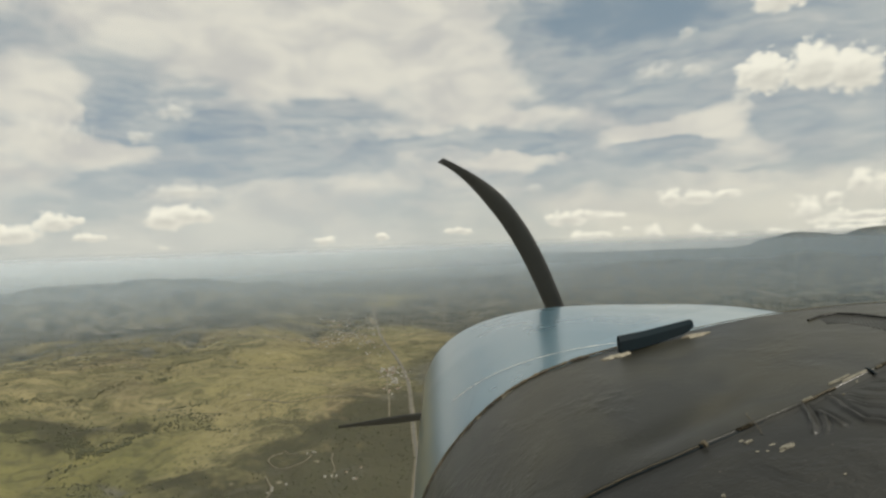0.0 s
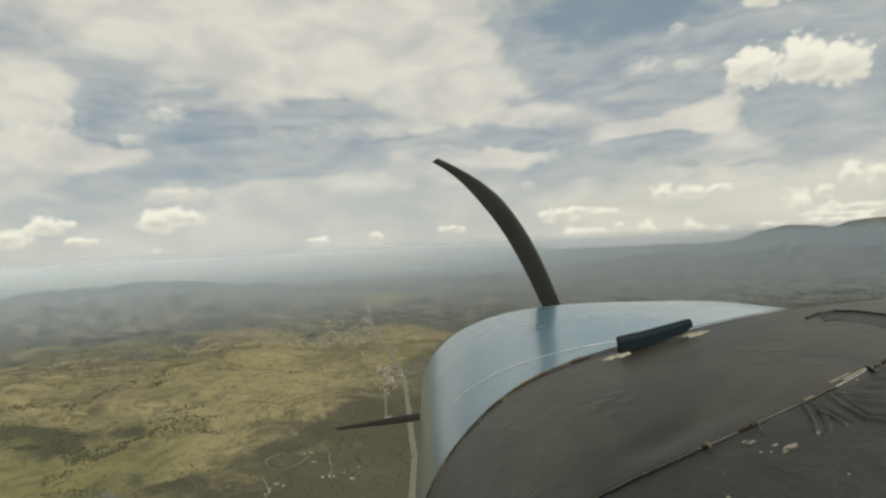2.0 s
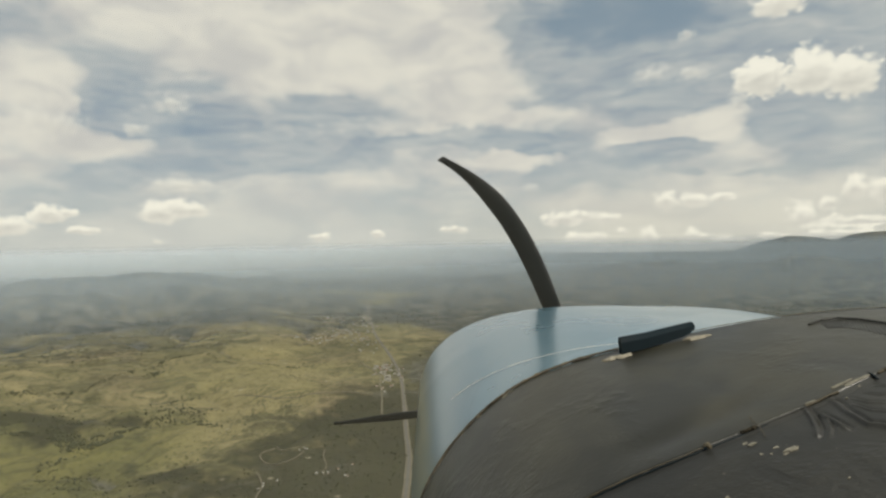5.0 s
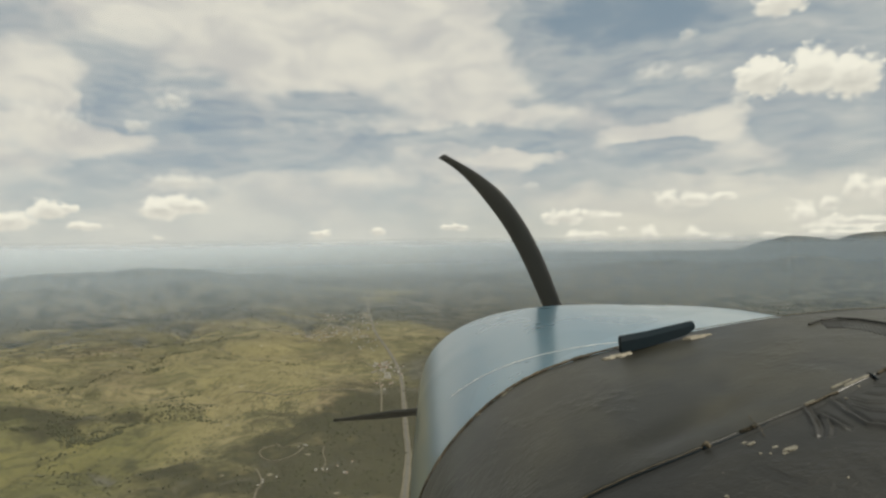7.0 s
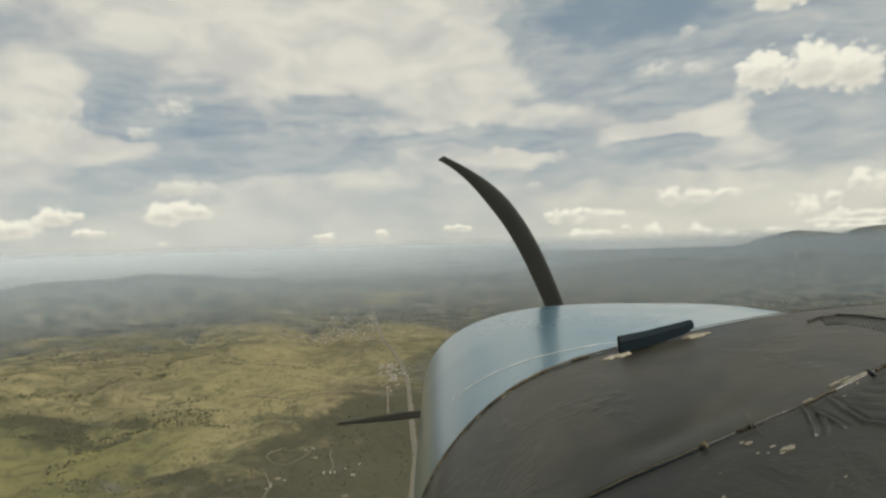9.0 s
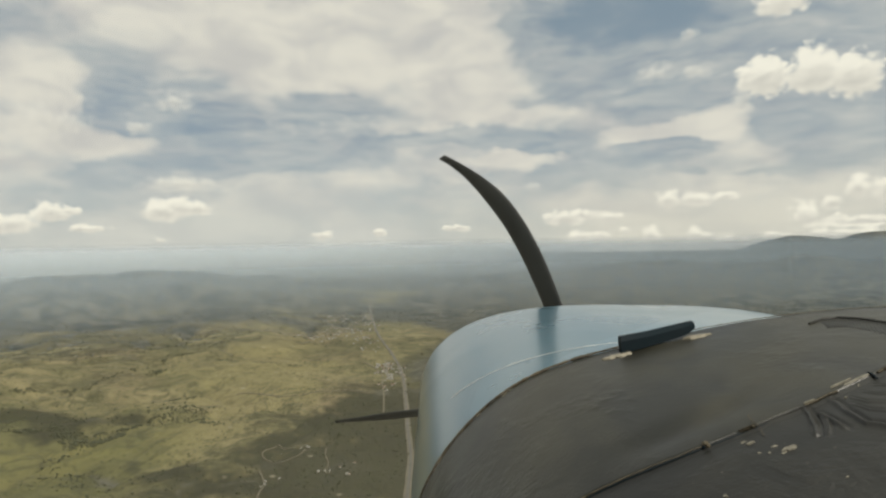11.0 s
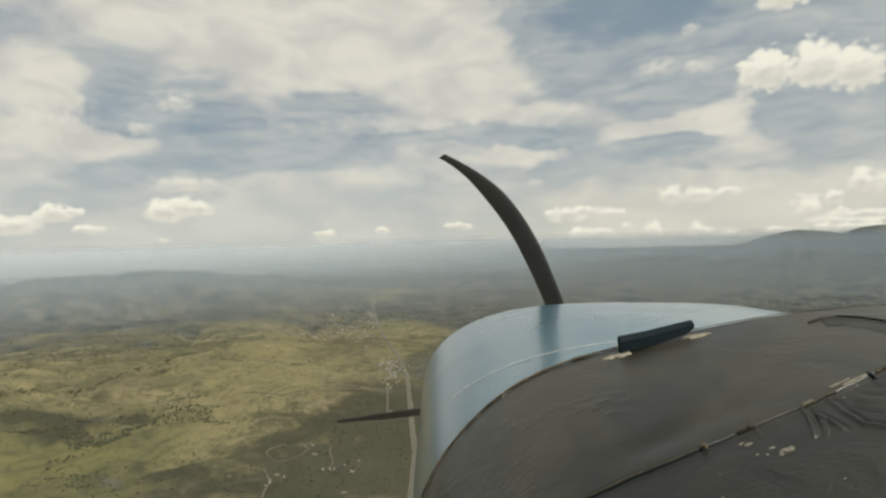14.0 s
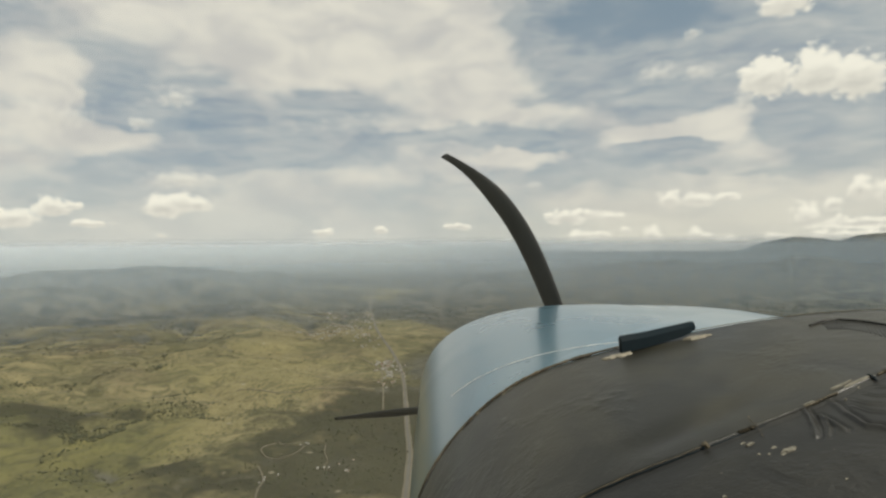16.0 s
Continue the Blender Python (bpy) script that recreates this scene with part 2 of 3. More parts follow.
    mask = g.step(g.math("MULTIPLY_ADD", g.math("SUBTRACT", mid, 0.5), 0.9, woods_and_shade), 0.35, 0.7)
    c = g.mix(mask, grass, forest)
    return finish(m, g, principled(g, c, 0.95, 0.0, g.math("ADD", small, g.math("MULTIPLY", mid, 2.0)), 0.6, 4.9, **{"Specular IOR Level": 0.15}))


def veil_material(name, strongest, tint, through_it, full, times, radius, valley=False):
    """Haze imitated by a tinted sheet: thin, lit from all sides, strongest at the level of the low hills and clear
    above.
    """
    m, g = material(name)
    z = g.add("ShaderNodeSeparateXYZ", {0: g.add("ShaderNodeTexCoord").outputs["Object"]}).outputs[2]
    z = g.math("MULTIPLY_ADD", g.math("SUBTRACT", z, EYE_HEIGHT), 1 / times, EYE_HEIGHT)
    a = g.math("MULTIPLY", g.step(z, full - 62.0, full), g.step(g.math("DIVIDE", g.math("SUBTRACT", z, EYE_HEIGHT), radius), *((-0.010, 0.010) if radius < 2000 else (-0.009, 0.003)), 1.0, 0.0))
    # The sheet fades out towards the right, off the range.
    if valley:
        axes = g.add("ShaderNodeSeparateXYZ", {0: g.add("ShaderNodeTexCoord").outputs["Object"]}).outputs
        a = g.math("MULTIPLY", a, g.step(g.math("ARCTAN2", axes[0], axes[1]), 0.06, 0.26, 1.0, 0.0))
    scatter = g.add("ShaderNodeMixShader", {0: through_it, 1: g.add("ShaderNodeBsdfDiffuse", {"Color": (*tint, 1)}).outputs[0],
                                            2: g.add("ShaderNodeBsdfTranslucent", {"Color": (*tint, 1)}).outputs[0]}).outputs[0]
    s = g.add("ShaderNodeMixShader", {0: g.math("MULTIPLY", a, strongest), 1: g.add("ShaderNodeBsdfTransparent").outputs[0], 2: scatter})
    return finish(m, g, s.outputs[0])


def windscreen_material():
    m, g = material("veiled_acrylic")
    at = g.add("ShaderNodeTexCoord").outputs["Object"]
    # A faint pale film imitates veiling glare and lifts the darks beyond the pane.
    glare_veil = g.math("MULTIPLY_ADD", g.noise(at, 7.0, 6.0, 0.6), 0.04, 0.03)
    film = g.add("ShaderNodeMixShader", {0: 0.5, 1: g.add("ShaderNodeBsdfDiffuse", {"Color": (0.8, 0.78, 0.7, 1)}).outputs[0],
                                         2: g.add("ShaderNodeBsdfTranslucent", {"Color": (0.8, 0.78, 0.7, 1)}).outputs[0]}).outputs[0]
    clear = g.add("ShaderNodeMixShader", {0: glare_veil, 1: g.add("ShaderNodeBsdfTransparent").outputs[0], 2: film}).outputs[0]
    gloss = g.add("ShaderNodeBsdfGlossy", {"Roughness": 0.02}).outputs[0]
    return finish(m, g, g.add("ShaderNodeMixShader", {0: g.math("MULTIPLY", g.add("ShaderNodeFresnel", {"IOR": 1.3}).outputs[0], 0.6), 1: clear, 2: gloss}).outputs[0])


def vinyl(name, dark, light, rough):
    """Old vinyl: broad greasy and dusty areas, a fine creased grain, pale lint."""
    m, g = material(name)
    at = g.add("ShaderNodeTexCoord").outputs["Object"]
    broad, mid = g.noise(at, 4.0, 5.0, 0.55, 0.8), g.noise(at, 17.0, 5.0, 0.6, 0.6)
    along = g.vec("MULTIPLY", at, (85.0, 170.0, 85.0))
    crease, grain = g.noise(along, 1.0, 2.0, 0.5, 0.3), g.noise(at, 420.0, 3.0, 0.6)
    c = g.mix(g.step(g.math("ADD", g.math("MULTIPLY", broad, 0.65), g.math("MULTIPLY", mid, 0.35)), 0.36, 0.62), dark, light)
    c = g.mix(g.math("MULTIPLY", g.step(crease, 0.45, 0.75), 0.10), c, light)
    lint = g.step(g.noise(at, 260.0, 2.0), 0.74, 0.80)
    c = g.mix(g.math("MULTIPLY", lint, 0.35), c, (0.32, 0.30, 0.24))
    r = g.math("MULTIPLY_ADD", g.math("SUBTRACT", broad, 0.5), 0.5, rough, clamp=True)
    relief = g.math("ADD", g.math("MULTIPLY", g.math("MULTIPLY", crease, 1.5), g.step(g.noise(at, 8.0, 4.0, 0.6, 0.5), 0.46, 0.64, 0.0, 1.0)), g.math("MULTIPLY", grain, 0.35))
    patchy = g.step(mid, 0.35, 0.65, 0.25, 1.0)
    return finish(m, g, principled(g, c, r, 0.0, g.math("MULTIPLY", relief, patchy), 0.9, 0.0014, **{"Specular IOR Level": 0.6}))


GROUND = ground_material()
ACRYLIC = windscreen_material()
LINING = surface("grey_cabin_lining", (0.16, 0.15, 0.13), (0.22, 0.21, 0.19), 6.0, 0.85)
BLUE_PAINT = surface("sky_blue_paint", (0.066, 0.142, 0.188), (0.076, 0.158, 0.202), 3.0, 0.30, 0.0, 6.0, 0.0, 0.001, **{"Coat Weight": 0.65, "Coat Roughness": 0.14})
VINYL = vinyl("brown_vinyl", (0.0115, 0.0115, 0.0072), (0.041, 0.0388, 0.0245), 0.40)
DARK_VINYL = vinyl("dark_vinyl", (0.0085, 0.0086, 0.0066), (0.027, 0.0262, 0.0195), 0.44)
BLACK = surface("black_plastic", (0.003, 0.009, 0.013), (0.006, 0.016, 0.022), 30.0, 0.7, 0.0, 6.0, 0.1, 0.0005, **{"Specular IOR Level": 0.2})
GLUE = surface("dried_glue", (0.10, 0.095, 0.072), (0.30, 0.28, 0.22), 120.0, 0.6, 0.0, 5.0, 0.5, 0.001)
PALE_GLUE = surface("pale_dried_glue", (0.20, 0.18, 0.13), (0.44, 0.40, 0.31), 120.0, 0.6, 0.0, 5.0, 0.5, 0.001)
PIPING = surface("worn_piping", (0.030, 0.025, 0.015), (0.150, 0.125, 0.078), 55.0, 0.7, 0.0, 6.0, 0.6, 0.001)
PROP = surface("black_propeller_paint", (0.012, 0.013, 0.012), (0.030, 0.031, 0.028), 8.0, 0.55, 0.0, 8.0, 0.1, 0.001)
DIRT = surface("pale_dirt", (0.105, 0.095, 0.062), (0.18, 0.160, 0.110), 0.12, 0.95)
ASPHALT = surface("asphalt", (0.095, 0.090, 0.075), (0.135, 0.128, 0.108), 0.17, 0.9)
WHITEWASH = surface("whitewash", (0.28, 0.265, 0.22), (0.42, 0.40, 0.34), 0.6, 0.9)
HINGE_GLINT = surface("white_hinge_glint", (0.55, 0.55, 0.52), (0.75, 0.75, 0.72), 60.0, 0.5)
TIN = surface("tin_roof", (0.17, 0.165, 0.145), (0.30, 0.29, 0.25), 0.6, 0.6)
RUST = surface("rusty_roof", (0.16, 0.10, 0.07), (0.26, 0.19, 0.13), 0.6, 0.8)
LEAVES = surface("dark_leaves", (0.040, 0.045, 0.022), (0.075, 0.078, 0.036), 1.5, 0.9)


# ---- shared building helpers ----
def mesh_from(bm, name, mat, smooth=False):
    me = bpy.data.meshes.new(name)
    bm.normal_update()
    bm.to_mesh(me)
    bm.free()
    me.materials.append(mat)
    if smooth:
        me.polygons.foreach_set("use_smooth", [True] * len(me.polygons))
    return me


def part(name, bm, mat, parent, label="", smooth=False):
    ob = new(name, mesh_from(bm, name, mat, smooth))
    ob.parent = parent
    return tagged(ob, label)


def thing(name, bm, mat, label, category, group="", kind="", smooth=False):
    return tagged(new(name, mesh_from(bm, name, mat, smooth)), label, category, group, kind)


def loft(sections, closed=False, cap=False):
    """A skin over rows of points, all of one length."""
    bm = bmesh.new()
    rows = [[bm.verts.new(p) for p in s] for s in sections]
    n = len(rows[0])
    for a, b in zip(rows, rows[1:]):
        for i in range(n if closed else n - 1):
            bm.faces.new((a[i], a[(i + 1) % n], b[(i + 1) % n], b[i]))
    if cap:
        bm.faces.new(rows[0][::-1])
        bm.faces.new(rows[-1])
    return bm


def tube(points, radius, sides=8, wobble=0.0, seed=1):
    """A round cord along a line of points; the radius may be a function of the share of its length."""
    rng = random.Random(seed)
    pts = [Vector(p) for p in points]
    rings = []
    for i, p in enumerate(pts):
        d = (pts[min(i + 1, len(pts) - 1)] - pts[max(i - 1, 0)]).normalized()
        u = d.cross(Vector((0, 0, 1)) if abs(d.z) < 0.9 else Vector((1, 0, 0))).normalized()
        v = d.cross(u)
        r = radius(i / (len(pts) - 1)) if callable(radius) else radius
        r *= 1 + wobble * (rng.random() - 0.5)
        rings.append([p + r * (u * math.cos(k * math.tau / sides) + v * math.sin(k * math.tau / sides)) for k in range(sides)])
    return loft(rings, closed=True, cap=True)


def box(bm, m, sx, sy, sz, bevel=0.0):
    made = bmesh.ops.create_cube(bm, size=1.0, matrix=m @ Matrix.Diagonal((sx, sy, sz, 1)))
    if bevel:
        edges = list({e for v in made["verts"] for e in v.link_edges})
        bmesh.ops.bevel(bm, geom=edges, offset=bevel, segments=2, affect="EDGES", profile=0.5)
    return bm


# ---- land ----
class Gradient:
    """Smooth noise over the plan, the same at every build."""

    def __init__(self, seed):
        rng = np.random.RandomState(seed)
        self.p = np.tile(rng.permutation(256), 2)
        a = rng.rand(256) * math.tau
        self.gx, self.gy = np.cos(a), np.sin(a)

    def __call__(self, x, y):
        xi, yi = np.floor(x).astype(int), np.floor(y).astype(int)
        xf, yf = x - xi, y - yi
        u, v = xf ** 3 * (xf * (xf * 6 - 15) + 10), yf ** 3 * (yf * (yf * 6 - 15) + 10)

        def corner(i, j):
            k = self.p[(self.p[(xi + i) & 255] + yi + j) & 255]
            return self.gx[k] * (xf - i) + self.gy[k] * (yf - j)
        a = corner(0, 0) * (1 - u) + corner(1, 0) * u
        b = corner(0, 1) * (1 - u) + corner(1, 1) * u
        return a * (1 - v) + b * v

    def fractal(self, x, y, octaves=5, gain=0.5):
        total, amp, f = 0.0, 1.0, 1.0
        for _ in range(octaves):
            total = total + amp * self(x * f, y * f)
            amp, f = amp * gain, f * 2.03
        return total


LAND = Gradient(7)
EYE_HEIGHT, SPREAD = 85.0, 3.5


def reach(r):
    """How far off the plan's distance r lies: the near country at 3.5 times, the far country drawn closer together, as far as the view goes."""
    r = np.asarray(r, float)
    return np.where(r < 640, SPREAD * r, SPREAD * 640 + 950 * np.log1p(SPREAD * np.maximum(r - 640, 0) / 950))


def spread(x, y, z):
    """A point of the plan in the world; sight lines from the aircraft keep their direction."""
    r = np.maximum(np.hypot(x, y), 1.0)
    k = reach(r) / r
    return np.stack([x * k, y * k, EYE_HEIGHT + (z - EYE_HEIGHT) * k], -1)


# Pastures and painted cloud shade: middle, half width and half depth over the plan, and how dry and bright (+) or dark
# with scrub and shade (-) they are
PASTURES_AND_SHADE = [(-101, 207, 30, 22, -0.9), (-192, 287, 40, 22, -1.0), (-40, 238, 58, 90, -0.95), (-46, 300, 26, 46, -0.5), (-136, 301, 16, 14, -0.8),
            (-304, 443, 85, 95, -0.45), (-259, 530, 120, 60, -0.4), (-34, 199, 46, 32, -0.6), (20, 330, 60, 200, -0.9),
            (-112, 330, 46, 60, 1.1), (-148, 240, 50, 24, 0.75), (-118, 270, 30, 9, 0.9), (-134, 474, 38, 45, 1.0), (-178, 395, 26, 36, 0.8), (-120, 410, 40, 40, 0.9), (-160, 216, 22, 22, 0.4)]


def ease(x, lo, hi):
    t = np.clip((x - lo) / (hi - lo), 0, 1)
    return t * t * (3 - 2 * t)


def lie(x, y):
    """Height of the land, how wooded it is, with cloud shade painted in as woods, and how damp it is, over the plan."""
    x, y = np.asarray(x, float), np.asarray(y, float)
    r, az = np.hypot(x, y), np.degrees(np.arctan2(x, y))
    hilly = 0.12 + 0.88 * ease(-x - 0.12 * y, -30, 110)
    rough = LAND.fractal(x / 170 + 3.3, y / 170 + 1.2, 6, 0.48)
    crease = 1 - np.abs(LAND.fractal(x / 120 + 9.1, y / 120 + 4.4, 4, 0.5)) * 2.2
    z = hilly * (15.0 * rough + 5.0) - hilly * 4.0 * np.clip(crease, 0, 1) ** 4
    # wooded ridge ahead to the left
    q = -(x + 460) * 0.38 + (y - 945) * 0.925
    bulk = LAND.fractal(x / 260 + 5.5, y / 260 + 2.2, 6, 0.52)
    ridge = np.exp(-(q / 150) ** 2) * ease(-az, 11.5, 18) * (1 - 0.08 * ease(-az, 31, 42)) * (37 + 5 * bulk) * ease(r, 500, 850)
    shoulder = np.exp(-((q + 230) / 150) ** 2) * ease(-az, 10, 26) * (20 + 30 * bulk)
    folds = LAND.fractal(x / 75 + 1.1, y / 75 + 6.6, 5, 0.58)
    ridge, shoulder = ridge * (1 + 0.16 * folds), shoulder * (1 + 0.3 * folds)
    # foothill and range to the right
    foot = np.exp(-((r - 1250) / 230) ** 2) * np.exp(-((az - 7.5) / 7.0) ** 2) * (19 + 20 * bulk)
    foot2 = np.exp(-((r - 1350) / 260) ** 2) * ease(az, 8, 22) * (24 + 30 * bulk)
    tall = np.interp(az, (11, 14, 17, 24, 27, 29, 31, 33.3, 34.4, 35.6, 38, 50), (0, 16, 42, 44, 52, 73, 88, 88, 81, 94, 96, 110))
    rang = np.exp(-((r - 1950) / 420) ** 2) * tall * (1 + 0.10 * bulk) * ease(160 - np.abs(az), 0, 60)
    far = np.exp(-((r - 4450) / 350) ** 2) * (14 + 34 * np.exp(-((az - 1) / 9) ** 2) + 30 * LAND.fractal(x / 420, y / 420 + 8, 5, 0.5)) * (1 - 0.8 * ease(az, 6, 16))
    far2 = np.exp(-((r - 3300) / 260) ** 2) * np.clip(6 + 26 * LAND.fractal(x / 330 + 2, y / 330 + 3, 5, 0.5), 0, 60)
    z = z + np.maximum(ridge, 0) + np.maximum(shoulder, 0) + np.maximum(foot, 0) + np.maximum(foot2, 0) + np.maximum(rang, 0) + np.maximum(far, 0) + far2
    patch = LAND.fractal(x / 210 + 1.7, y / 150 + 7.7, 5, 0.55)
    # Besides trees, this mask carries cloud shade on the ridge and the plain.
    woods_and_shade = np.clip(0.02 * (ridge + shoulder) + 0.03 * (foot + foot2) + 0.016 * rang, 0, 0.9) + 0.84 * ease(r, 500, 740) * (0.85 + 0.5 * patch)
    woods_and_shade = woods_and_shade + hilly * 0.55 * np.clip(crease, 0, 1) ** 6 + 0.22 * patch + 0.85 * ease(x, -50, 40) * ease(r, 240, 480)
    woods_and_shade = woods_and_shade + (0.25 + 0.4 * patch) * ease(x + 0.12 * (y - 200), -70, -35) * ease(470 - y, 0, 120) - 0.5 * ease(r, 2000, 2700) * (1 - ease(az, 5, 15))
    damp = np.clip(ease(330 - y, 0, 60) * ease(-x, 90, 140) + 0.5 * patch, 0, 1)
    wx, wy = x + 26 * LAND.fractal(x / 55 + 4, y / 55 + 2, 5, 0.62), y + 34 * LAND.fractal(x / 55 + 8, y / 55 + 5, 5, 0.62)
    tone = 0 * x
    for px, py, hx, hy, much in PASTURES_AND_SHADE:
        tone = tone + much * ease(1.35 - np.hypot((wx - px) / hx, (wy - py) / hy), 0.0, 0.95)
    return z, np.clip(woods_and_shade, 0, 1), damp, tone


def land_height(x, y):
    return float(lie(np.array([x]), np.array([y]))[0][0])


def make_ground():
    ahead = np.linspace(-52, 52, 521)
    behind = np.linspace(52, 308, 66)[1:-1]
    angles = np.radians(np.concatenate([ahead, behind]))
    radii = np.concatenate([[0.0], np.geomspace(25, 140, 12), np.geomspace(146, 4900, 330)])
    A, Rr = np.meshgrid(angles, radii[1:])
    X, Y = np.sin(A) * Rr, np.cos(A) * Rr
    Z, woods_and_shade, damp, pasture_and_shade = lie(X, Y)
    n, m = len(angles), len(radii) - 1
    verts = np.concatenate([[[0, 0, EYE_HEIGHT + SPREAD * (land_height(0, 0) - EYE_HEIGHT)]], spread(X, Y, Z).reshape(-1, 3)])
    i = np.arange(m - 1)[:, None] * n + 1
    j = np.arange(n)[None, :]
    k = (j + 1) % n
    quads = np.stack([i + j, i + n + j, i + n + k, i + k], -1).reshape(-1, 4)
    fan = [(0, 1 + a, 1 + (a + 1) % n) for a in range(n)]
    me = bpy.data.meshes.new("ground")
    me.from_pydata(verts.tolist(), [], quads[:, ::-1].tolist() + [f[::-1] for f in fan])
    for name, values in (("woods_and_shade", woods_and_shade), ("damp", damp), ("pasture_and_shade", pasture_and_shade)):
        at = me.attributes.new(name, "FLOAT", "POINT")
        at.data.foreach_set("value", np.concatenate([[0.0], values.reshape(-1)]).astype(np.float32))
    me.polygons.foreach_set("use_smooth", [True] * len(me.polygons))
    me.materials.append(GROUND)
    me.update()
    return tagged(new("ground", me), "olive and brown rangeland rising to dark wooded hills", "ground", kind="structure")


make_ground()


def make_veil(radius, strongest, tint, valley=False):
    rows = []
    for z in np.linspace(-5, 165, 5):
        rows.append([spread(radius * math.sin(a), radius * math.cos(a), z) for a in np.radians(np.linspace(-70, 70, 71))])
    ob = thing("haze_backdrop", loft(rows), veil_material("haze_sheet", strongest, tint, 0.5 if radius < 1000 else 0.15, 76.0 if valley else 54.0 if 1200 < radius < 2000 else 62.0, float(reach(radius)) / radius, radius, valley), "thin pale blue see-through sheet imitating haze over the far land", "haze", kind="structure", smooth=True)
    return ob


# Added sheets at set distances imitate haze by their tint.
NEAR_HAZE, FAR_HAZE = (0.68, 0.79, 0.88), (0.93, 0.96, 0.90)
for radius, strongest, tint in ((480, 0.29, NEAR_HAZE), (640, 0.24, NEAR_HAZE), (860, 0.20, (0.62, 0.75, 0.90)), (1400, 0.34, (0.72, 0.83, 0.94))):
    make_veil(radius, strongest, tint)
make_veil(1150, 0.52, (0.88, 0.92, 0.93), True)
make_veil(2500, 0.78, FAR_HAZE, True)


# ---- aircraft ----
aircraft = new("light_aircraft")
aircraft.matrix_world = COCKPIT
tagged(aircraft, "light aircraft nose, sky-blue cowling and worn brown glareshield", "aircraft")

# glareshield: an elliptical vault over the instrument panel
SHELF_X, SHELF_Z, SHELF_A, SHELF_B = 0.565, -0.322, 0.595, 0.261
RIM_Y, SEAM_Y = 0.65, 0.42


def shelf(angle, y, lift=0.0):
    """A point of the vault: angle in degrees from its left foot (0) over the top (90); y ahead of the eye. The seam bows towards the cabin, the shoulder is fuller than a true ellipse."""
    off = min(max(angle, 22.0), 74.0) - 42.6
    bow = 0.3994 + 0.0000374 * off ** 2 + 0.0000011 * off ** 3 - SEAM_Y
    ahead = y + bow * float(ease(RIM_Y - y, 0.03, 0.2))
    c, s = math.cos(radians(angle)), math.sin(radians(angle))
    sag = 0.030 * (max(0.0, RIM_Y - ahead) / (RIM_Y - SEAM_Y)) ** 1.5 * c
    if y < SEAM_Y:
        sag += 0.0016 * float(ease(SEAM_Y - y, 0.0, 0.006)) + 0.5 * max(0.0, SEAM_Y - 0.02 - y) ** 1.6
    shoulder = 0.0138 * math.exp(-((angle - 36.6) / 15.5) ** 2) - 0.0043 * c
    return Vector((SHELF_X - (SHELF_A + lift) * math.copysign(abs(c) ** 0.975, c), ahead, SHELF_Z - sag + shoulder + (SHELF_B + lift) * math.copysign(abs(s) ** 0.975, s)))


def shelf_sheet(rows, wave=None, angles=np.linspace(-12, 150, 400)):
    return loft([[shelf(a, y, wave(a, y) if wave else 0.0) for a in angles] for y in rows])


def leather_wave(a, y):
    dent = 0.0030 * math.exp(-((y - 0.451 - 0.0006 * (a - 50)) / 0.014) ** 2) * math.exp(-((a - 51) / 7.0) ** 4)
    return -dent + 0.0007 * noise.noise(Vector((a * 0.10, y * 9, 0.3))) + 0.0003 * noise.noise(Vector((a * 0.42, y * 30, 1.3)))


# Folds of the loose lip: a line of (angle, y), width and height
FOLDS = [([(59.6, 0.4160), (59.1, 0.4040), (58.2, 0.3885)], 0.0022, 0.0030), ([(60.0, 0.4060), (60.1, 0.3940), (60.2, 0.3830)], 0.0019, 0.0026),
         ([(59.9, 0.4000), (59.4, 0.3900), (58.9, 0.3840)], 0.0014, 0.0012), ([(61.9, 0.4140), (61.6, 0.3960), (61.7, 0.3770), (62.6, 0.3665), (64.5, 0.3560)], 0.0024, 0.0032),
         ([(63.2, 0.4080), (63.6, 0.3960), (64.6, 0.3860)], 0.0012, 0.0012), ([(64.4, 0.4090), (65.0, 0.3980), (66.2, 0.3890)], 0.0012, 0.0011), ([(62.6, 0.4020), (63.0, 0.3880), (64.0, 0.3770)], 0.0012, 0.0012),
         ([(65.8, 0.4100), (66.6, 0.4000), (68.0, 0.3930)], 0.0012, 0.0010)]
DEGREE = 0.0095


def lip_wave(a, y):
    up = 0.0010 * noise.noise(Vector((a * 0.12, y * 12, 4.3))) + 0.0003 * noise.noise(Vector((a * 0.9, y * 60, 2.3)))
    if 56 < a < 70 and y > 0.35:
        p = Vector((a * DEGREE + 0.0012 * noise.noise(Vector((a * 0.8, y * 90, 0.0))), y))
        for line, wide, high in FOLDS:
            near, share, side = 1.0, 0.0, 1.0
            for k, (q, r) in enumerate(zip(line, line[1:])):
                q, r = Vector((q[0] * DEGREE, q[1])), Vector((r[0] * DEGREE, r[1]))
                d = r - q
                t = min(1.0, max(0.0, (p - q).dot(d) / d.length_squared))
                gap = (p - q - d * t).length
                if gap < near:
                    near, share = gap, (k + t) / (len(line) - 1)
                    side = 1.0 if d.x * (p.y - q.y) - d.y * (p.x - q.x) > 0 else -1.0
            body = math.sin(math.pi * (0.08 + 0.84 * share)) ** 0.5
            up += 0.8 * high * body * (math.exp(-(near / wide) ** 2) - 0.75 * math.exp(-((near - 1.7 * wide * side) / (0.8 * wide)) ** 2))
    return up


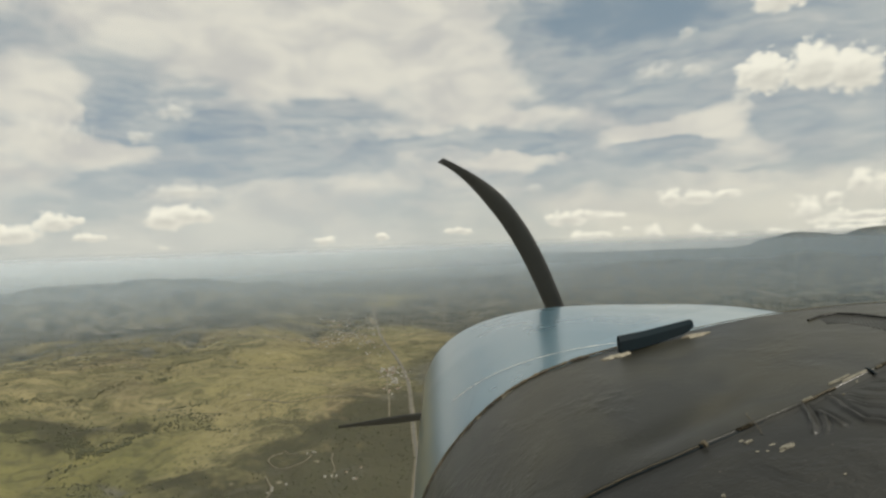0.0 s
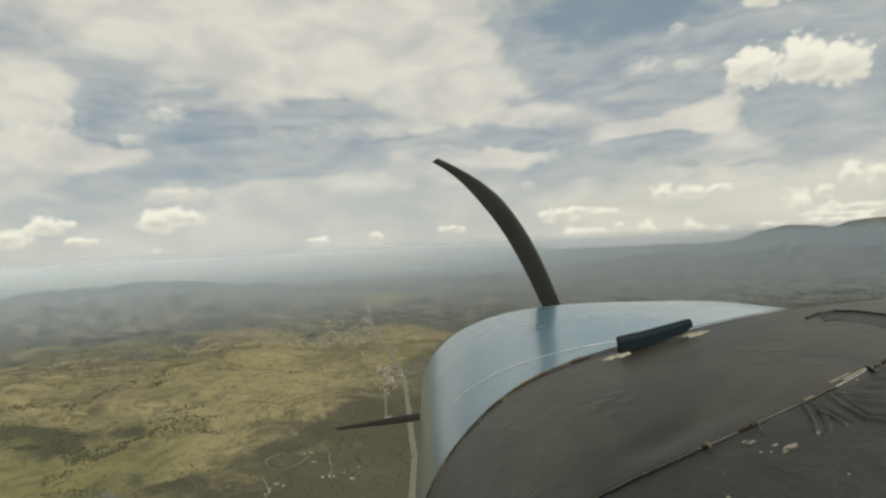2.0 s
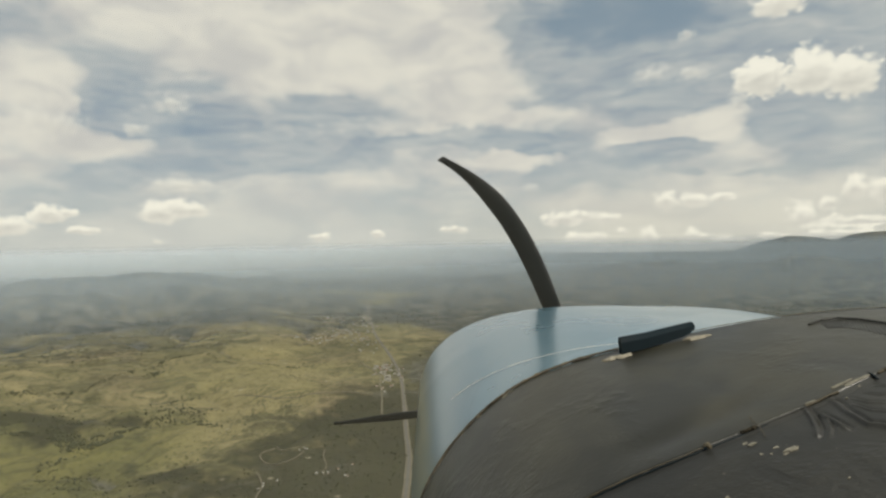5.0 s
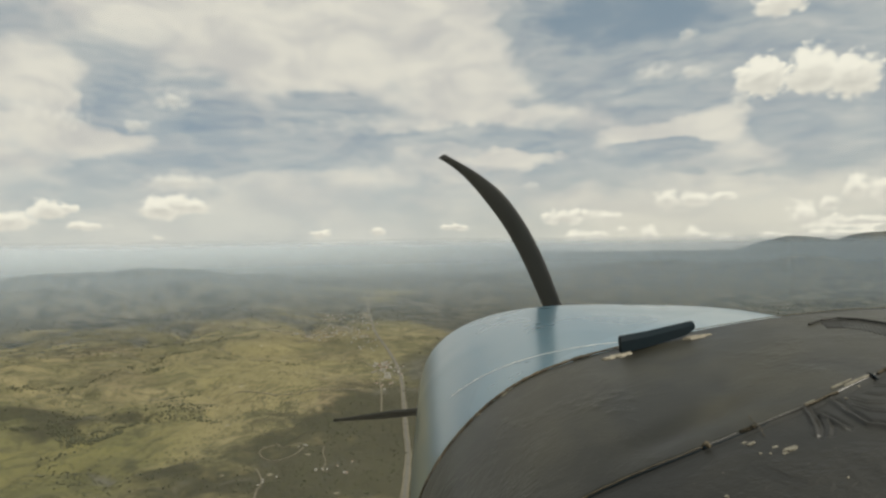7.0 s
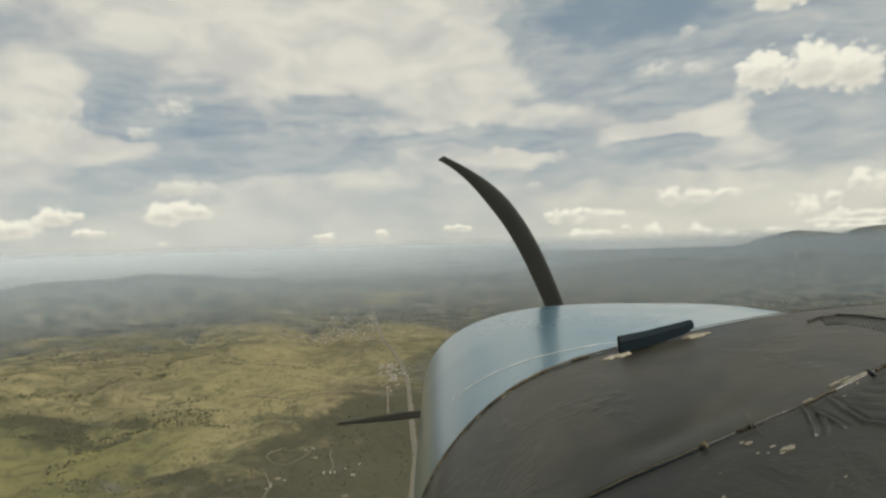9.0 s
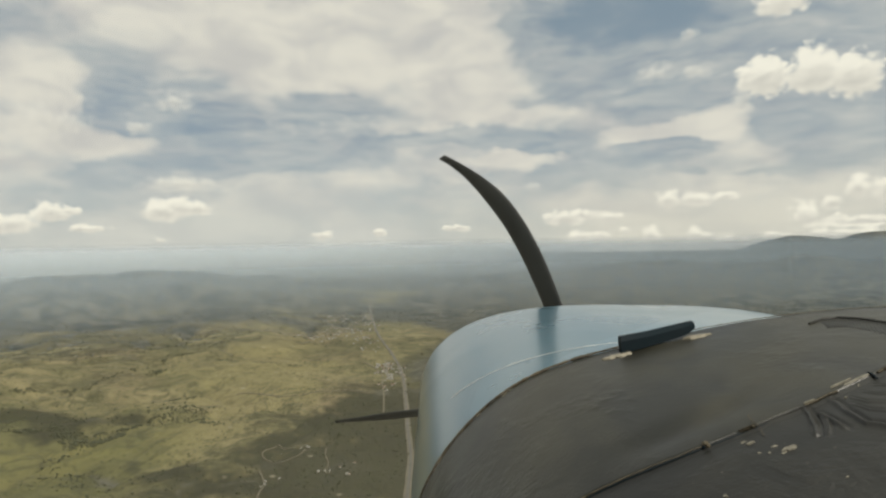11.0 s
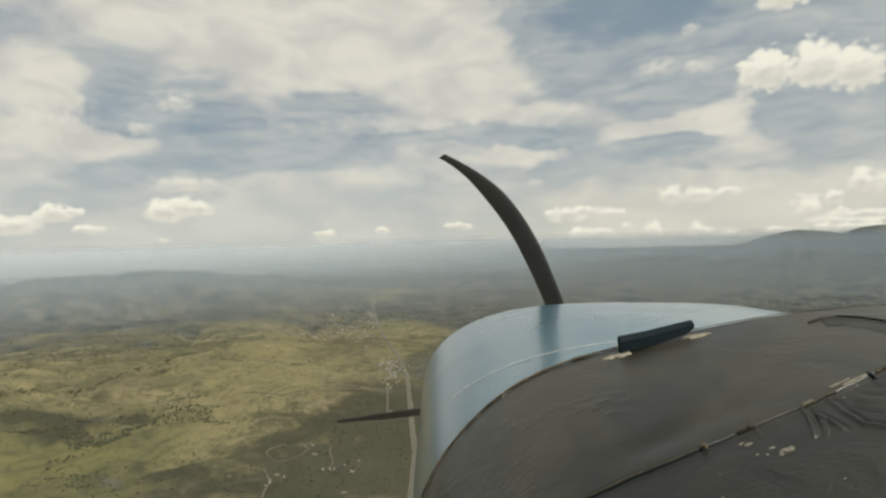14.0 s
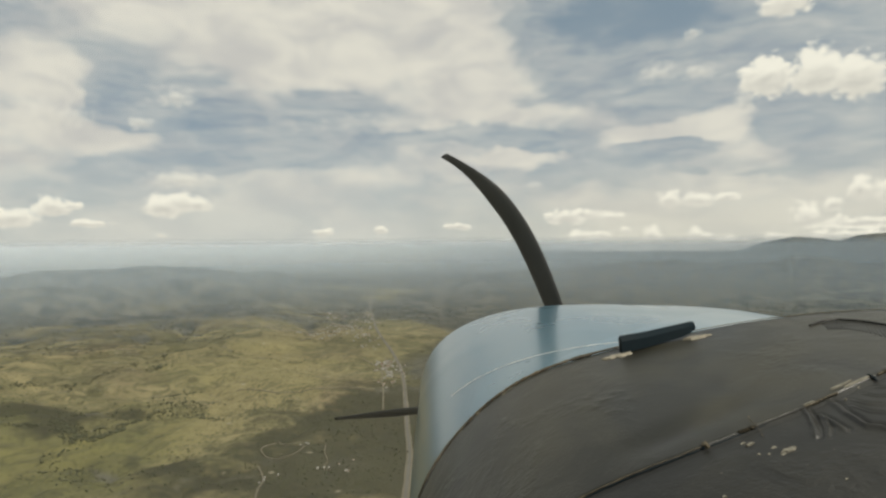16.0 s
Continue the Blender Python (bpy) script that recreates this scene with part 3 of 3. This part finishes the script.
glareshield = part("glareshield", shelf_sheet(np.linspace(RIM_Y, SEAM_Y, 70), leather_wave), VINYL, aircraft, "brown vinyl glareshield, grained and scuffed", True)
solid = glareshield.modifiers.new("thickness", "SOLIDIFY")
solid.thickness, solid.offset = 0.006, 1.0
lip = part("glareshield_lip", shelf_sheet(np.concatenate([np.linspace(SEAM_Y - 0.0005, 0.352, 110), np.linspace(0.350, 0.24, 30)]), lip_wave,
                                          np.concatenate([np.linspace(-12, 56, 90), np.linspace(56.1, 70, 220), np.linspace(70.5, 150, 110)])), DARK_VINYL, aircraft, "darker puckered vinyl lip", True)
solid = lip.modifiers.new("thickness", "SOLIDIFY")
solid.thickness, solid.offset = 0.005, 1.0
part("rim_piping", tube([shelf(a, RIM_Y + 0.002 + 0.0012 * noise.noise(Vector((a * 0.7, 0, 0))), 0.001) for a in np.linspace(-12, 150, 520)], lambda s: (0.0020 + 0.0012 * abs(noise.noise(Vector((s * 70, 3.0, 0))))) * 0.8 if s < 0.37 else 0.0016 - 0.0011 * min(1.0, (s - 0.37) / 0.06), 7, 0.45, 3), PIPING, glareshield, "frayed brown piping")
for start, end, radius, seed in ((18, 50.3, 0.00045, 5), (53.7, 55.1, 0.0014, 6), (59.7, 62.9, 0.0008, 7), (67.2, 69.5, 0.0010, 12)):
    part("seam_piping", tube([shelf(a, SEAM_Y - 0.001 + 0.0008 * noise.noise(Vector((a * 0.8, seed, 0))), 0.0006) for a in np.linspace(start, end, 50)], radius, 7, 0.9, seed), PIPING, glareshield, "worn yellowish seam cord")
part("seam_fold", tube([shelf(a, SEAM_Y - 0.0008, -0.0002) for a in np.linspace(54.9, 59.9, 40)], 0.0011, 8, 0.3, 16), DARK_VINYL, glareshield, "dark rolled edge of the seam")
part("seam_groove", tube([shelf(a, SEAM_Y - 0.0024, 0.0002) for a in np.linspace(8, 56, 120)], lambda s: 0.0008 - 0.0004 * s, 6, 0.5, 15), BLACK, glareshield, "dark gap of the seam")
part("screw_head", tube([shelf(50.6, SEAM_Y - 0.001, s) for s in (-0.001, 0.0025, 0.003)], lambda s: 0.0024 if s < 0.9 else 0.0012, 10), PIPING, glareshield, "small brown screw head")
part("screw_hole", tube([shelf(50.3, SEAM_Y - 0.0022, s) for s in (0.0004, 0.0012, 0.0016)], 0.0014, 10), BLACK, glareshield, "dark hole beside the screw")
part("loose_thread", tube([shelf(a, y, 0.0012 + lift) for a, y, lift in ((55.6, 0.4330, 0.0), (55.3, 0.4290, 0.002), (55.2, 0.4230, 0.001), (55.3, 0.4170, 0.0015), (55.2, 0.4110, 0.0008), (55.0, 0.4060, 0.0))], 0.00026, 6, 0.4, 21), PIPING, lip, "loose sewing thread")
part("tab", tube([shelf(66.6, y, 0.0012) for y in np.linspace(0.4235, 0.4130, 6)], lambda s: 0.0005 + 0.0006 * math.sin(math.pi * s), 6, 0.5, 22), BLACK, glareshield, "small dark torn tab")

# demister slot near the windscreen: a curved trim with a fan of fine ribs running back from it
def slot(s):
    k = np.linspace(0, 1, 6)
    return float(np.interp(s, k, (71.9, 73.8, 75.6, 76.7, 77.2, 77.5))), float(np.interp(s, k, (0.588, 0.602, 0.603, 0.580, 0.530, 0.480)))


part("demister_trim", tube([shelf(*slot(s), 0.0016) for s in np.linspace(0, 1, 60)], 0.0012, 8, 0.3, 8), DARK_VINYL, glareshield, "dark curved trim of the demister slot")
for k in range(24):
    a, y = slot(0.16 + 0.03 * k)
    part("demister_rib", tube([shelf(a - (1.0 + 0.10 * k) * s, y - 0.006 - (0.035 + 0.0025 * k) * s, 0.0003) for s in np.linspace(0, 1, 5)], 0.0005, 5), DARK_VINYL, glareshield)

# engine cowling
def cowl_row(y, count=97):
    w = float(np.interp(y, (0.66, 1.0, 1.65), (0.640, 0.635, 0.613)))
    top = float(np.interp(y, (0.66, 0.9, 1.3, 1.65), (-0.150, -0.146, -0.148, -0.153)))
    b, cx = 0.31, 0.60 - 0.05 * (y - 0.65)
    end = max(0.0, y - 1.62) / 0.13
    shrink = math.sqrt(max(0.0, 1 - end ** 2.2)) if end > 0 else 1.0
    row = []
    for a in np.linspace(-35, 215, count):
        c, s = math.cos(radians(a)), math.sin(radians(a))
        px = -math.copysign(abs(c) ** (2 / 3), c) * w
        pz = math.copysign(abs(s) ** (2 / 3), s) * b if s >= 0 else s * 0.9
        row.append((cx + px * (0.9 + 0.1 * shrink) * (0.35 + 0.65 * shrink), y, top - b + pz * (0.5 + 0.5 * shrink)))
    return row


cowling = part("cowling", loft([cowl_row(y) for y in list(np.linspace(0.66, 1.62, 33)) + [1.65, 1.68, 1.705, 1.725, 1.74, 1.748, 1.75]]), BLUE_PAINT, aircraft,
               "glossy sky-blue painted engine cowling", True)
solid = cowling.modifiers.new("thickness", "SOLIDIFY")
solid.thickness, solid.offset = 0.003, -1.0


def cowl_point(y, share, lift):
    row = cowl_row(y, 401)
    p = Vector(row[int(share * 400)])
    out = p - Vector((0.60 - 0.05 * (y - 0.65), y, -0.46))
    return p + out.normalized() * lift


# Light caught along the hinge edge is put in as white colour.
part("cowl_hinge", tube([cowl_point(0.965, s, 0.002) for s in np.linspace(0.272, 0.62, 90)], 0.00055, 6, 0.9, 9), HINGE_GLINT, cowling, "thin bright hinge line")

# propeller
propeller = part("propeller", tube([(0.49, 1.79 + 0.16 * s, -0.46) for s in np.linspace(0, 1, 16)], lambda s: 0.17 * math.sqrt(max(0.02, 1 - s ** 1.8)), 24), PROP, aircraft,
                 "dark propeller seen over the cowling", True)
HUB = Vector((0.49, 1.86, -0.46))


def blade(angle, sweep, length, chord):
    """A twisted blade with a swept tip: the angle at which its tip stands, the sweep of the tip against the middle of the blade."""
    rows = []
    for s in np.linspace(0.06, 1.0, 40):
        a = radians(angle - sweep + sweep * ((s - 0.5) / 0.5) ** 2)
        r = s * length
        mid = HUB + Vector((math.cos(a) * r, 0, math.sin(a) * r))
        out = Vector((math.cos(a), 0, math.sin(a)))
        side = Vector((-math.sin(a), 0, math.cos(a)))
        c = chord * (0.8 + 0.4 * math.sin(math.pi * min(1.0, s * 0.9))) * (1 - 0.55 * ease(s, 0.75, 1.0))
        twist = radians(44 - 26 * s)
        flat_dir = side * math.cos(twist) + Vector((0, 1, 0)) * math.sin(twist)
        thick_dir = flat_dir.cross(out)
        rows.append([mid + flat_dir * (0.5 * c * math.cos(k)) + thick_dir * (0.10 * c * math.sin(k)) for k in np.linspace(0, math.tau, 12, endpoint=False)])
    return loft(rows, closed=True, cap=True)


part("blade", blade(123.5, 8.5, 0.905, 0.057), PROP, propeller, "", True)
part("blade", blade(187, 0, 0.84, 0.028), PROP, propeller, "", True)


# windscreen and unseen added cabin: a wrap-round pane that stands behind the glareshield's rim and leans back to the
# roof
def screen_row(s):
    row = []
    for a in np.linspace(0, 180, 121):
        c, k = math.cos(radians(a)), math.sin(radians(a))
        x, y = 0.55 - 0.92 * c, -0.10 + 0.84 * k ** 0.4
        u = min(1.0, abs(x - SHELF_X) / SHELF_A)
        foot = SHELF_Z + SHELF_B * math.sqrt(1 - u * u) + 0.004 - 0.55 * float(ease(abs(x - SHELF_X), 0.5, 0.8))
        row.append(Vector((x, y - 0.66 * s * k, foot + (0.46 - 0.05 * abs(c) - foot) * s)))
    return row


windscreen = part("windscreen", loft([screen_row(s) for s in np.linspace(0, 1, 24)]), ACRYLIC, aircraft, "clear acrylic windscreen with a pale film imitating veiling glare", True)
windscreen.visible_shadow = False


def shell_row(y, grow):
    """A rounded cross-section of the cabin."""
    row = []
    for a in np.linspace(0, 360, 72, endpoint=False):
        c, s = math.cos(radians(a)), math.sin(radians(a))
        row.append((SHELF_X + math.copysign(abs(c) ** 0.5, c) * 0.93 * grow, y, -0.21 + math.copysign(abs(s) ** 0.5, s) * 0.66 * grow))
    return row


# Unseen shell added behind the eye; it blocks light from above and behind.
cabin = part("unseen_shell", loft([shell_row(y, k) for y, k in ((-0.08, 1.0), (-0.5, 1.0), (-1.0, 0.97), (-1.5, 0.90), (-1.9, 0.80))], closed=True), LINING, aircraft, "plain grey unseen shell behind the windscreen, added to block light", True)
solid = cabin.modifiers.new("thickness", "SOLIDIFY")
solid.thickness, solid.offset = 0.02, 0.0
bm = loft([shell_row(-1.86, 0.79), shell_row(-1.89, 0.79)], closed=True, cap=True)
part("unseen_bulkhead", bm, LINING, aircraft)
# Unseen panels added to keep side light off the glareshield.
part("side_blocker", box(bmesh.new(), pose(-0.395, 0.18, -0.20), 0.02, 0.50, 1.20, 0.006), LINING, aircraft)
part("side_blocker", box(bmesh.new(), pose(1.495, 0.18, -0.20), 0.02, 0.50, 1.20, 0.006), LINING, aircraft)

# ---- things on the glareshield ----
mount = new("plastic_bracket")
mount.matrix_world = COCKPIT
tagged(mount, "long black plastic bracket glued on the glareshield", "bracket")


def bracket_body():
    a, b = shelf(51.8, 0.626, 0.001), shelf(61.2, 0.630, 0.001)
    rows = []
    for s in np.linspace(0, 1, 14):
        p = a.lerp(b, s) + Vector((0, 0, 0.005 * max(0.0, s - 0.35) + 0.005 * max(0.0, s - 0.9) / 0.1))
        tall = 0.0175 - 0.0060 * s - 0.0050 * max(0.0, s - 0.9) / 0.1
        rows.append([p + Vector((0, -0.004, 0)), p + Vector((0, 0.006, 0)), p + Vector((0, 0.010, tall * 0.8)), p + Vector((0, 0.008, tall)), p + Vector((0, 0.003, tall)), p + Vector((0, -0.002, tall * 0.7))])
    return loft(rows, closed=True, cap=True)


part("bracket_body", bracket_body(), BLACK, mount, "black plastic blade")


def glue_patch(angle, y, length, width, seed, lift=0.0012):
    rng = random.Random(seed)
    bm = bmesh.new()
    ring, top = [], []
    for k in range(22):
        t = k * math.tau / 22
        r = 1 + 0.75 * (rng.random() - 0.5)
        da, dy = length * r * math.cos(t), width * r * math.sin(t)
        ring.append(bm.verts.new(shelf(angle + da, y + dy, -0.001)))
        top.append(bm.verts.new(shelf(angle + da * 0.85, y + dy * 0.85, lift)))
    for k in range(22):
        bm.faces.new((ring[k], ring[(k + 1) % 22], top[(k + 1) % 22], top[k]))
    bm.faces.new(top)
    return bm


part("glue_patch", glue_patch(51.3, 0.621, 1.9, 0.007, 3), PALE_GLUE, mount, "pale dried glue")
part("glue_patch", glue_patch(61.2, 0.624, 1.8, 0.005, 4), PALE_GLUE, mount, "pale dried glue")


# scuffs and flecks of old glue on the lip and along the seam
rng = random.Random(4)
SCUFFS = [(55.7, 0.3855, 0.60, 0.0019), (55.1, 0.3840, 0.3, 0.0010), (54.9, 0.3930, 0.25, 0.0010), (53.7, 0.4050, 0.35, 0.0012), (53.3, 0.4090, 0.25, 0.0014), (64.0, 0.4265, 1.1, 0.0009), (65.0, 0.4222, 1.2, 0.0011), (65.9, 0.4215, 0.8, 0.0009), (60.3, 0.4210, 0.5, 0.0008), (54.2, 0.3890, 0.12, 0.0010)]
for k in range(9):
    SCUFFS.append((rng.uniform(48, 66), rng.uniform(0.33, 0.43), rng.uniform(0.07, 0.16), rng.uniform(0.0005, 0.0012)))
for k in range(26):
    SCUFFS.append((rng.uniform(-4, 38), RIM_Y - rng.uniform(0.001, 0.006), rng.uniform(0.10, 0.35), rng.uniform(0.0008, 0.0020)))
for k, (a, y, long, wide) in enumerate(SCUFFS):
    part("scuff", glue_patch(a, y, long, wide, 30 + k, 0.0011 if long > 0.3 else 0.0005), GLUE, glareshield if y > SEAM_Y else lip, "pale fleck of dried glue")


# ---- road, town and trees ----
def ribbon(points, width, lift, thick=0.05):
    """A strip laid over the land along a smooth line, with edges of its own."""
    pts = [Vector((x, y, 0)) for x, y in points]
    line = []
    for i in range(len(pts) - 1):
        p0, p1, p2, p3 = pts[max(i - 1, 0)], pts[i], pts[i + 1], pts[min(i + 2, len(pts) - 1)]
        for s in np.linspace(0, 1, 24, endpoint=False):
            line.append(0.5 * ((2 * p1) + (p2 - p0) * s + (2 * p0 - 5 * p1 + 4 * p2 - p3) * s ** 2 + (3 * p1 - 3 * p2 + p3 - p0) * s ** 3))
    rows = []
    for i, p in enumerate(line):
        d = (line[min(i + 1, len(line) - 1)] - line[max(i - 1, 0)]).normalized()
        side = Vector((d.y, -d.x, 0))
        rows.append([(*(p + side * (s * width * (0.78 + 0.55 * abs(noise.noise(Vector((p.x * 0.05 + s, p.y * 0.05, width)))))))[:2], lift - drop)
                     for s, drop in ((-0.5, thick + 0.3), (-0.5, 0), (-0.17, 0), (0.17, 0), (0.5, 0), (0.5, thick + 0.3))])
    x, y, over = np.moveaxis(np.array(rows), -1, 0)
    return loft(spread(x, y, lie(x, y)[0] + over).tolist())


HIGHWAY = [(-112, 880), (-101, 783), (-87, 691), (-69, 578), (-58, 522), (-42, 450), (-32, 399), (-25, 348), (-21, 303), (-17, 257), (-14, 216), (-13, 120)]
thing("verge", ribbon(HIGHWAY, 2.9, 0.25), DIRT, "pale bare earth along the highway", "verge", kind="structure")
thing("road", ribbon(HIGHWAY, 1.3, 0.42), ASPHALT, "long grey highway bending through the plain", "road", kind="structure")
for line, wide, label in (([(-60, 419), (-48, 392), (-41, 372), (-38, 345), (-35, 325), (-31, 284)], 0.9, "narrow dirt street beside the houses"),
                          ([(-44, 425), (-41, 400), (-38, 381), (-33, 362), (-28, 358)], 0.8, "short dirt street among the houses"),
                          ([(-72, 244), (-76, 238), (-73, 231), (-65, 226), (-60, 229), (-58, 237)], 0.4, "winding pale farm track"),
                          ([(-50, 240), (-49, 232), (-46, 223), (-46, 216), (-43, 214)], 0.45, "crooked pale farm track"),
                          ([(-71, 217), (-66, 207), (-64, 196), (-62, 186)], 0.6, "short pale farm track"),
                          ([(-60, 243), (-66, 241), (-72, 246)], 0.45, "short pale farm track"),
                          ([(-200, 545), (-160, 560), (-117, 566), (-95, 572), (-69, 578)], 1.8, "dirt road into the town"),
                          ([(-123, 491), (-110, 528), (-103, 570), (-97, 640), (-87, 691)], 1.5, "pale street through the town"),
                          ([(-120, 330), (-90, 322), (-62, 326), (-40, 330)], 0.6, "faint pale field track")):
    thing("road", ribbon(line, wide, 0.3), DIRT, label, "road", kind="structure")


for line, wide in (([(-150, 680), (-135, 684), (-118, 676)], 8), ([(-118, 600), (-104, 588), (-92, 580)], 6), ([(-98, 720), (-90, 680), (-84, 650)], 6), ([(-170, 540), (-140, 545), (-112, 548)], 4)):
    thing("bare_field", ribbon(line, wide, 0.35), DIRT, "pale bare earth plot at the town's edge", "field", kind="structure")


def make_house(roof_mat, label):
    house = new("house")
    tagged(house, label, "house", "houses along the highway")
    bm = box(bmesh.new(), pose(0, 0, 1.2), 7.0, 5.0, 3.6)
    part("wall", bm, WHITEWASH, house)
    ridge = [[(-3.9, -3.0, 2.9), (-3.9, 0, 4.4), (-3.9, 3.0, 2.9), (-3.9, 3.0, 2.7), (-3.9, 0, 4.2), (-3.9, -3.0, 2.7)]]
    ridge.append([(3.9, y, z) for _, y, z in ridge[0]])
    part("roof", loft(ridge, closed=True, cap=True), roof_mat, house)
    return house


rng = random.Random(11)
models = [make_house(TIN, "small white house with a pale tin roof"), make_house(RUST, "small white house with a rusty roof")]
sites = []
HAMLETS = [(-42, 396, 3.5, 14, 34), (-37, 350, 3, 14, 16), (-30, 372, 3, 10, 8), (-100, 570, 12, 12, 36), (-118, 535, 10, 8, 18), (-75, 525, 6, 12, 18), (-110, 680, 14, 20, 24), (-140, 690, 8, 12, 12),
           (-62, 480, 6, 14, 10), (-80, 615, 5, 16, 14), (-31, 284, 1, 4, 4), (-46, 215, 2, 2, 3), (-63, 206, 4, 3, 4), (-60, 242, 3, 2, 3), (-38, 212, 3, 3, 4)]
for x, y, wide, deep, count in HAMLETS:
    for k in range(count):
        sites.append((x + rng.gauss(0, wide), y + rng.gauss(0, deep)))
for k, (x, y) in enumerate(sites):
    m = pose(*spread(x, y, land_height(x, y)), 0, 0, rng.uniform(0, 180)) @ Matrix.Scale(rng.uniform(0.55, 0.95) * (0.6 if y < 260 else 1.0), 4)
    if k < 2:
        models[k].matrix_world = m.normalized()
    else:
        copy_thing(models[rng.random() < 0.35], m)


def clump_mesh(sites, seed):
    """Many small trees and bushes as ragged clumps on short stems, in one mesh."""
    r = np.random.RandomState(seed)
    bm = bmesh.new()
    bmesh.ops.create_icosphere(bm, subdivisions=1, radius=1.0)
    base = np.array([v.co[:] for v in bm.verts])
    faces = np.array([[v.index for v in f.verts] for f in bm.faces])
    bm.free()
    n = len(sites)
    x, y, size = sites[:, 0], sites[:, 1], sites[:, 2]
    z = lie(x, y)[0]
    jitter = 1 + 0.55 * (r.rand(n, len(base), 1) - 0.5)
    v = base[None] * jitter * size[:, None, None] * np.array([1.0, 1.0, 0.85])
    v = v + np.stack([x, y, z + 0.7 * size], -1)[:, None]
    v = spread(v[..., 0], v[..., 1], v[..., 2])
    f = faces[None] + (np.arange(n) * len(base))[:, None, None]
    me = bpy.data.meshes.new("trees")
    me.from_pydata(v.reshape(-1, 3).tolist(), [], f.reshape(-1, 3).tolist())
    me.materials.append(LEAVES)
    return me


def tree_sites():
    r = np.random.RandomState(21)
    out = []
    # scattered over the slopes in loose groups
    for _ in range(60):
        cy = r.uniform(200, 640)
        cx = r.uniform(-0.85, -0.1) * cy
        n = r.randint(6, 60)
        spread = r.uniform(3, 11)
        out.append(np.stack([cx + r.randn(n) * spread, cy + r.randn(n) * spread * 1.3, r.uniform(0.18, 0.42, n)], -1))
    # along the creeks
    creeks = [[(-235, 262), (-203, 262), (-190, 266), (-182, 273), (-166, 266), (-152, 275), (-149, 287), (-131, 291), (-105, 278)],
              [(-270, 312), (-245, 318), (-235, 330), (-213, 341), (-208, 368), (-199, 409), (-188, 436), (-140, 409), (-97, 393)], [(-182, 272), (-172, 262), (-160, 259), (-150, 270)]]
    for creek in creeks:
        c = np.array(creek, float)
        t = np.linspace(0, len(c) - 1, 420)
        px, py = np.interp(t, np.arange(len(c)), c[:, 0]), np.interp(t, np.arange(len(c)), c[:, 1])
        wob = 6 * np.array([LAND(np.array([k * 0.09]), np.array([0.5]))[0] for k in range(420)])
        out.append(np.stack([px + wob + r.randn(420) * 1.3, py + wob + r.randn(420) * 1.3, r.uniform(0.2, 0.6, 420)], -1))
    # three open stands on the pasture
    for cx, cy, n in ((-164, 243, 30), (-156, 226, 12), (-137, 213, 16), (-150, 330, 40), (-190, 380, 60)):
        out.append(np.stack([cx + r.randn(n) * 3.5, cy + r.randn(n) * 5, r.uniform(0.3, 0.6, n)], -1))
    # scrub in the hollow, on the plain and on the near slope
    for cx, cy, sx, sy, n in ((-192, 290, 26, 11, 170), (-42, 285, 11, 30, 200), (-36, 215, 14, 14, 120), (-100, 208, 18, 10, 90), (-136, 301, 9, 7, 110), (-290, 440, 45, 50, 420), (-250, 520, 70, 30, 500)):
        out.append(np.stack([cx + r.randn(n) * sx, cy + r.randn(n) * sy, r.uniform(0.16, 0.42, n) * (1 + cy / 700)], -1))
    # the plain beside the highway
    n = 1100
    cy = r.uniform(195, 420, n)
    out.append(np.stack([r.uniform(-0.35, 0.05, n) * cy, cy, r.uniform(0.15, 0.34, n)], -1))
    # an orchard in loose rows
    gx, gy = np.meshgrid(np.arange(-112, -52, 2.3), np.arange(258, 335, 3.4))
    keep = r.rand(*gx.shape) < 0.6 * (LAND.fractal(gx / 30, gy / 30, 2) + 0.75)
    gx, gy = gx[keep], gy[keep]
    out.append(np.stack([gx + r.randn(len(gx)) * 0.35, gy + r.randn(len(gx)) * 0.35, r.uniform(0.22, 0.38, len(gx))], -1))
    # woods on the far slopes
    n = 5200
    cy = r.uniform(440, 760, n)
    cx = r.uniform(-0.85, 0.75, n) * cy
    w = lie(cx, cy)[1]
    keep = r.rand(n) < (w - 0.25) * 1.6
    out.append(np.stack([cx[keep], cy[keep], r.uniform(0.4, 0.9, keep.sum())], -1))
    return np.concatenate(out)


tagged(new("trees", clump_mesh(tree_sites(), 5)), "dark green trees and bushes scattered over the hills", "trees", kind="stuff")
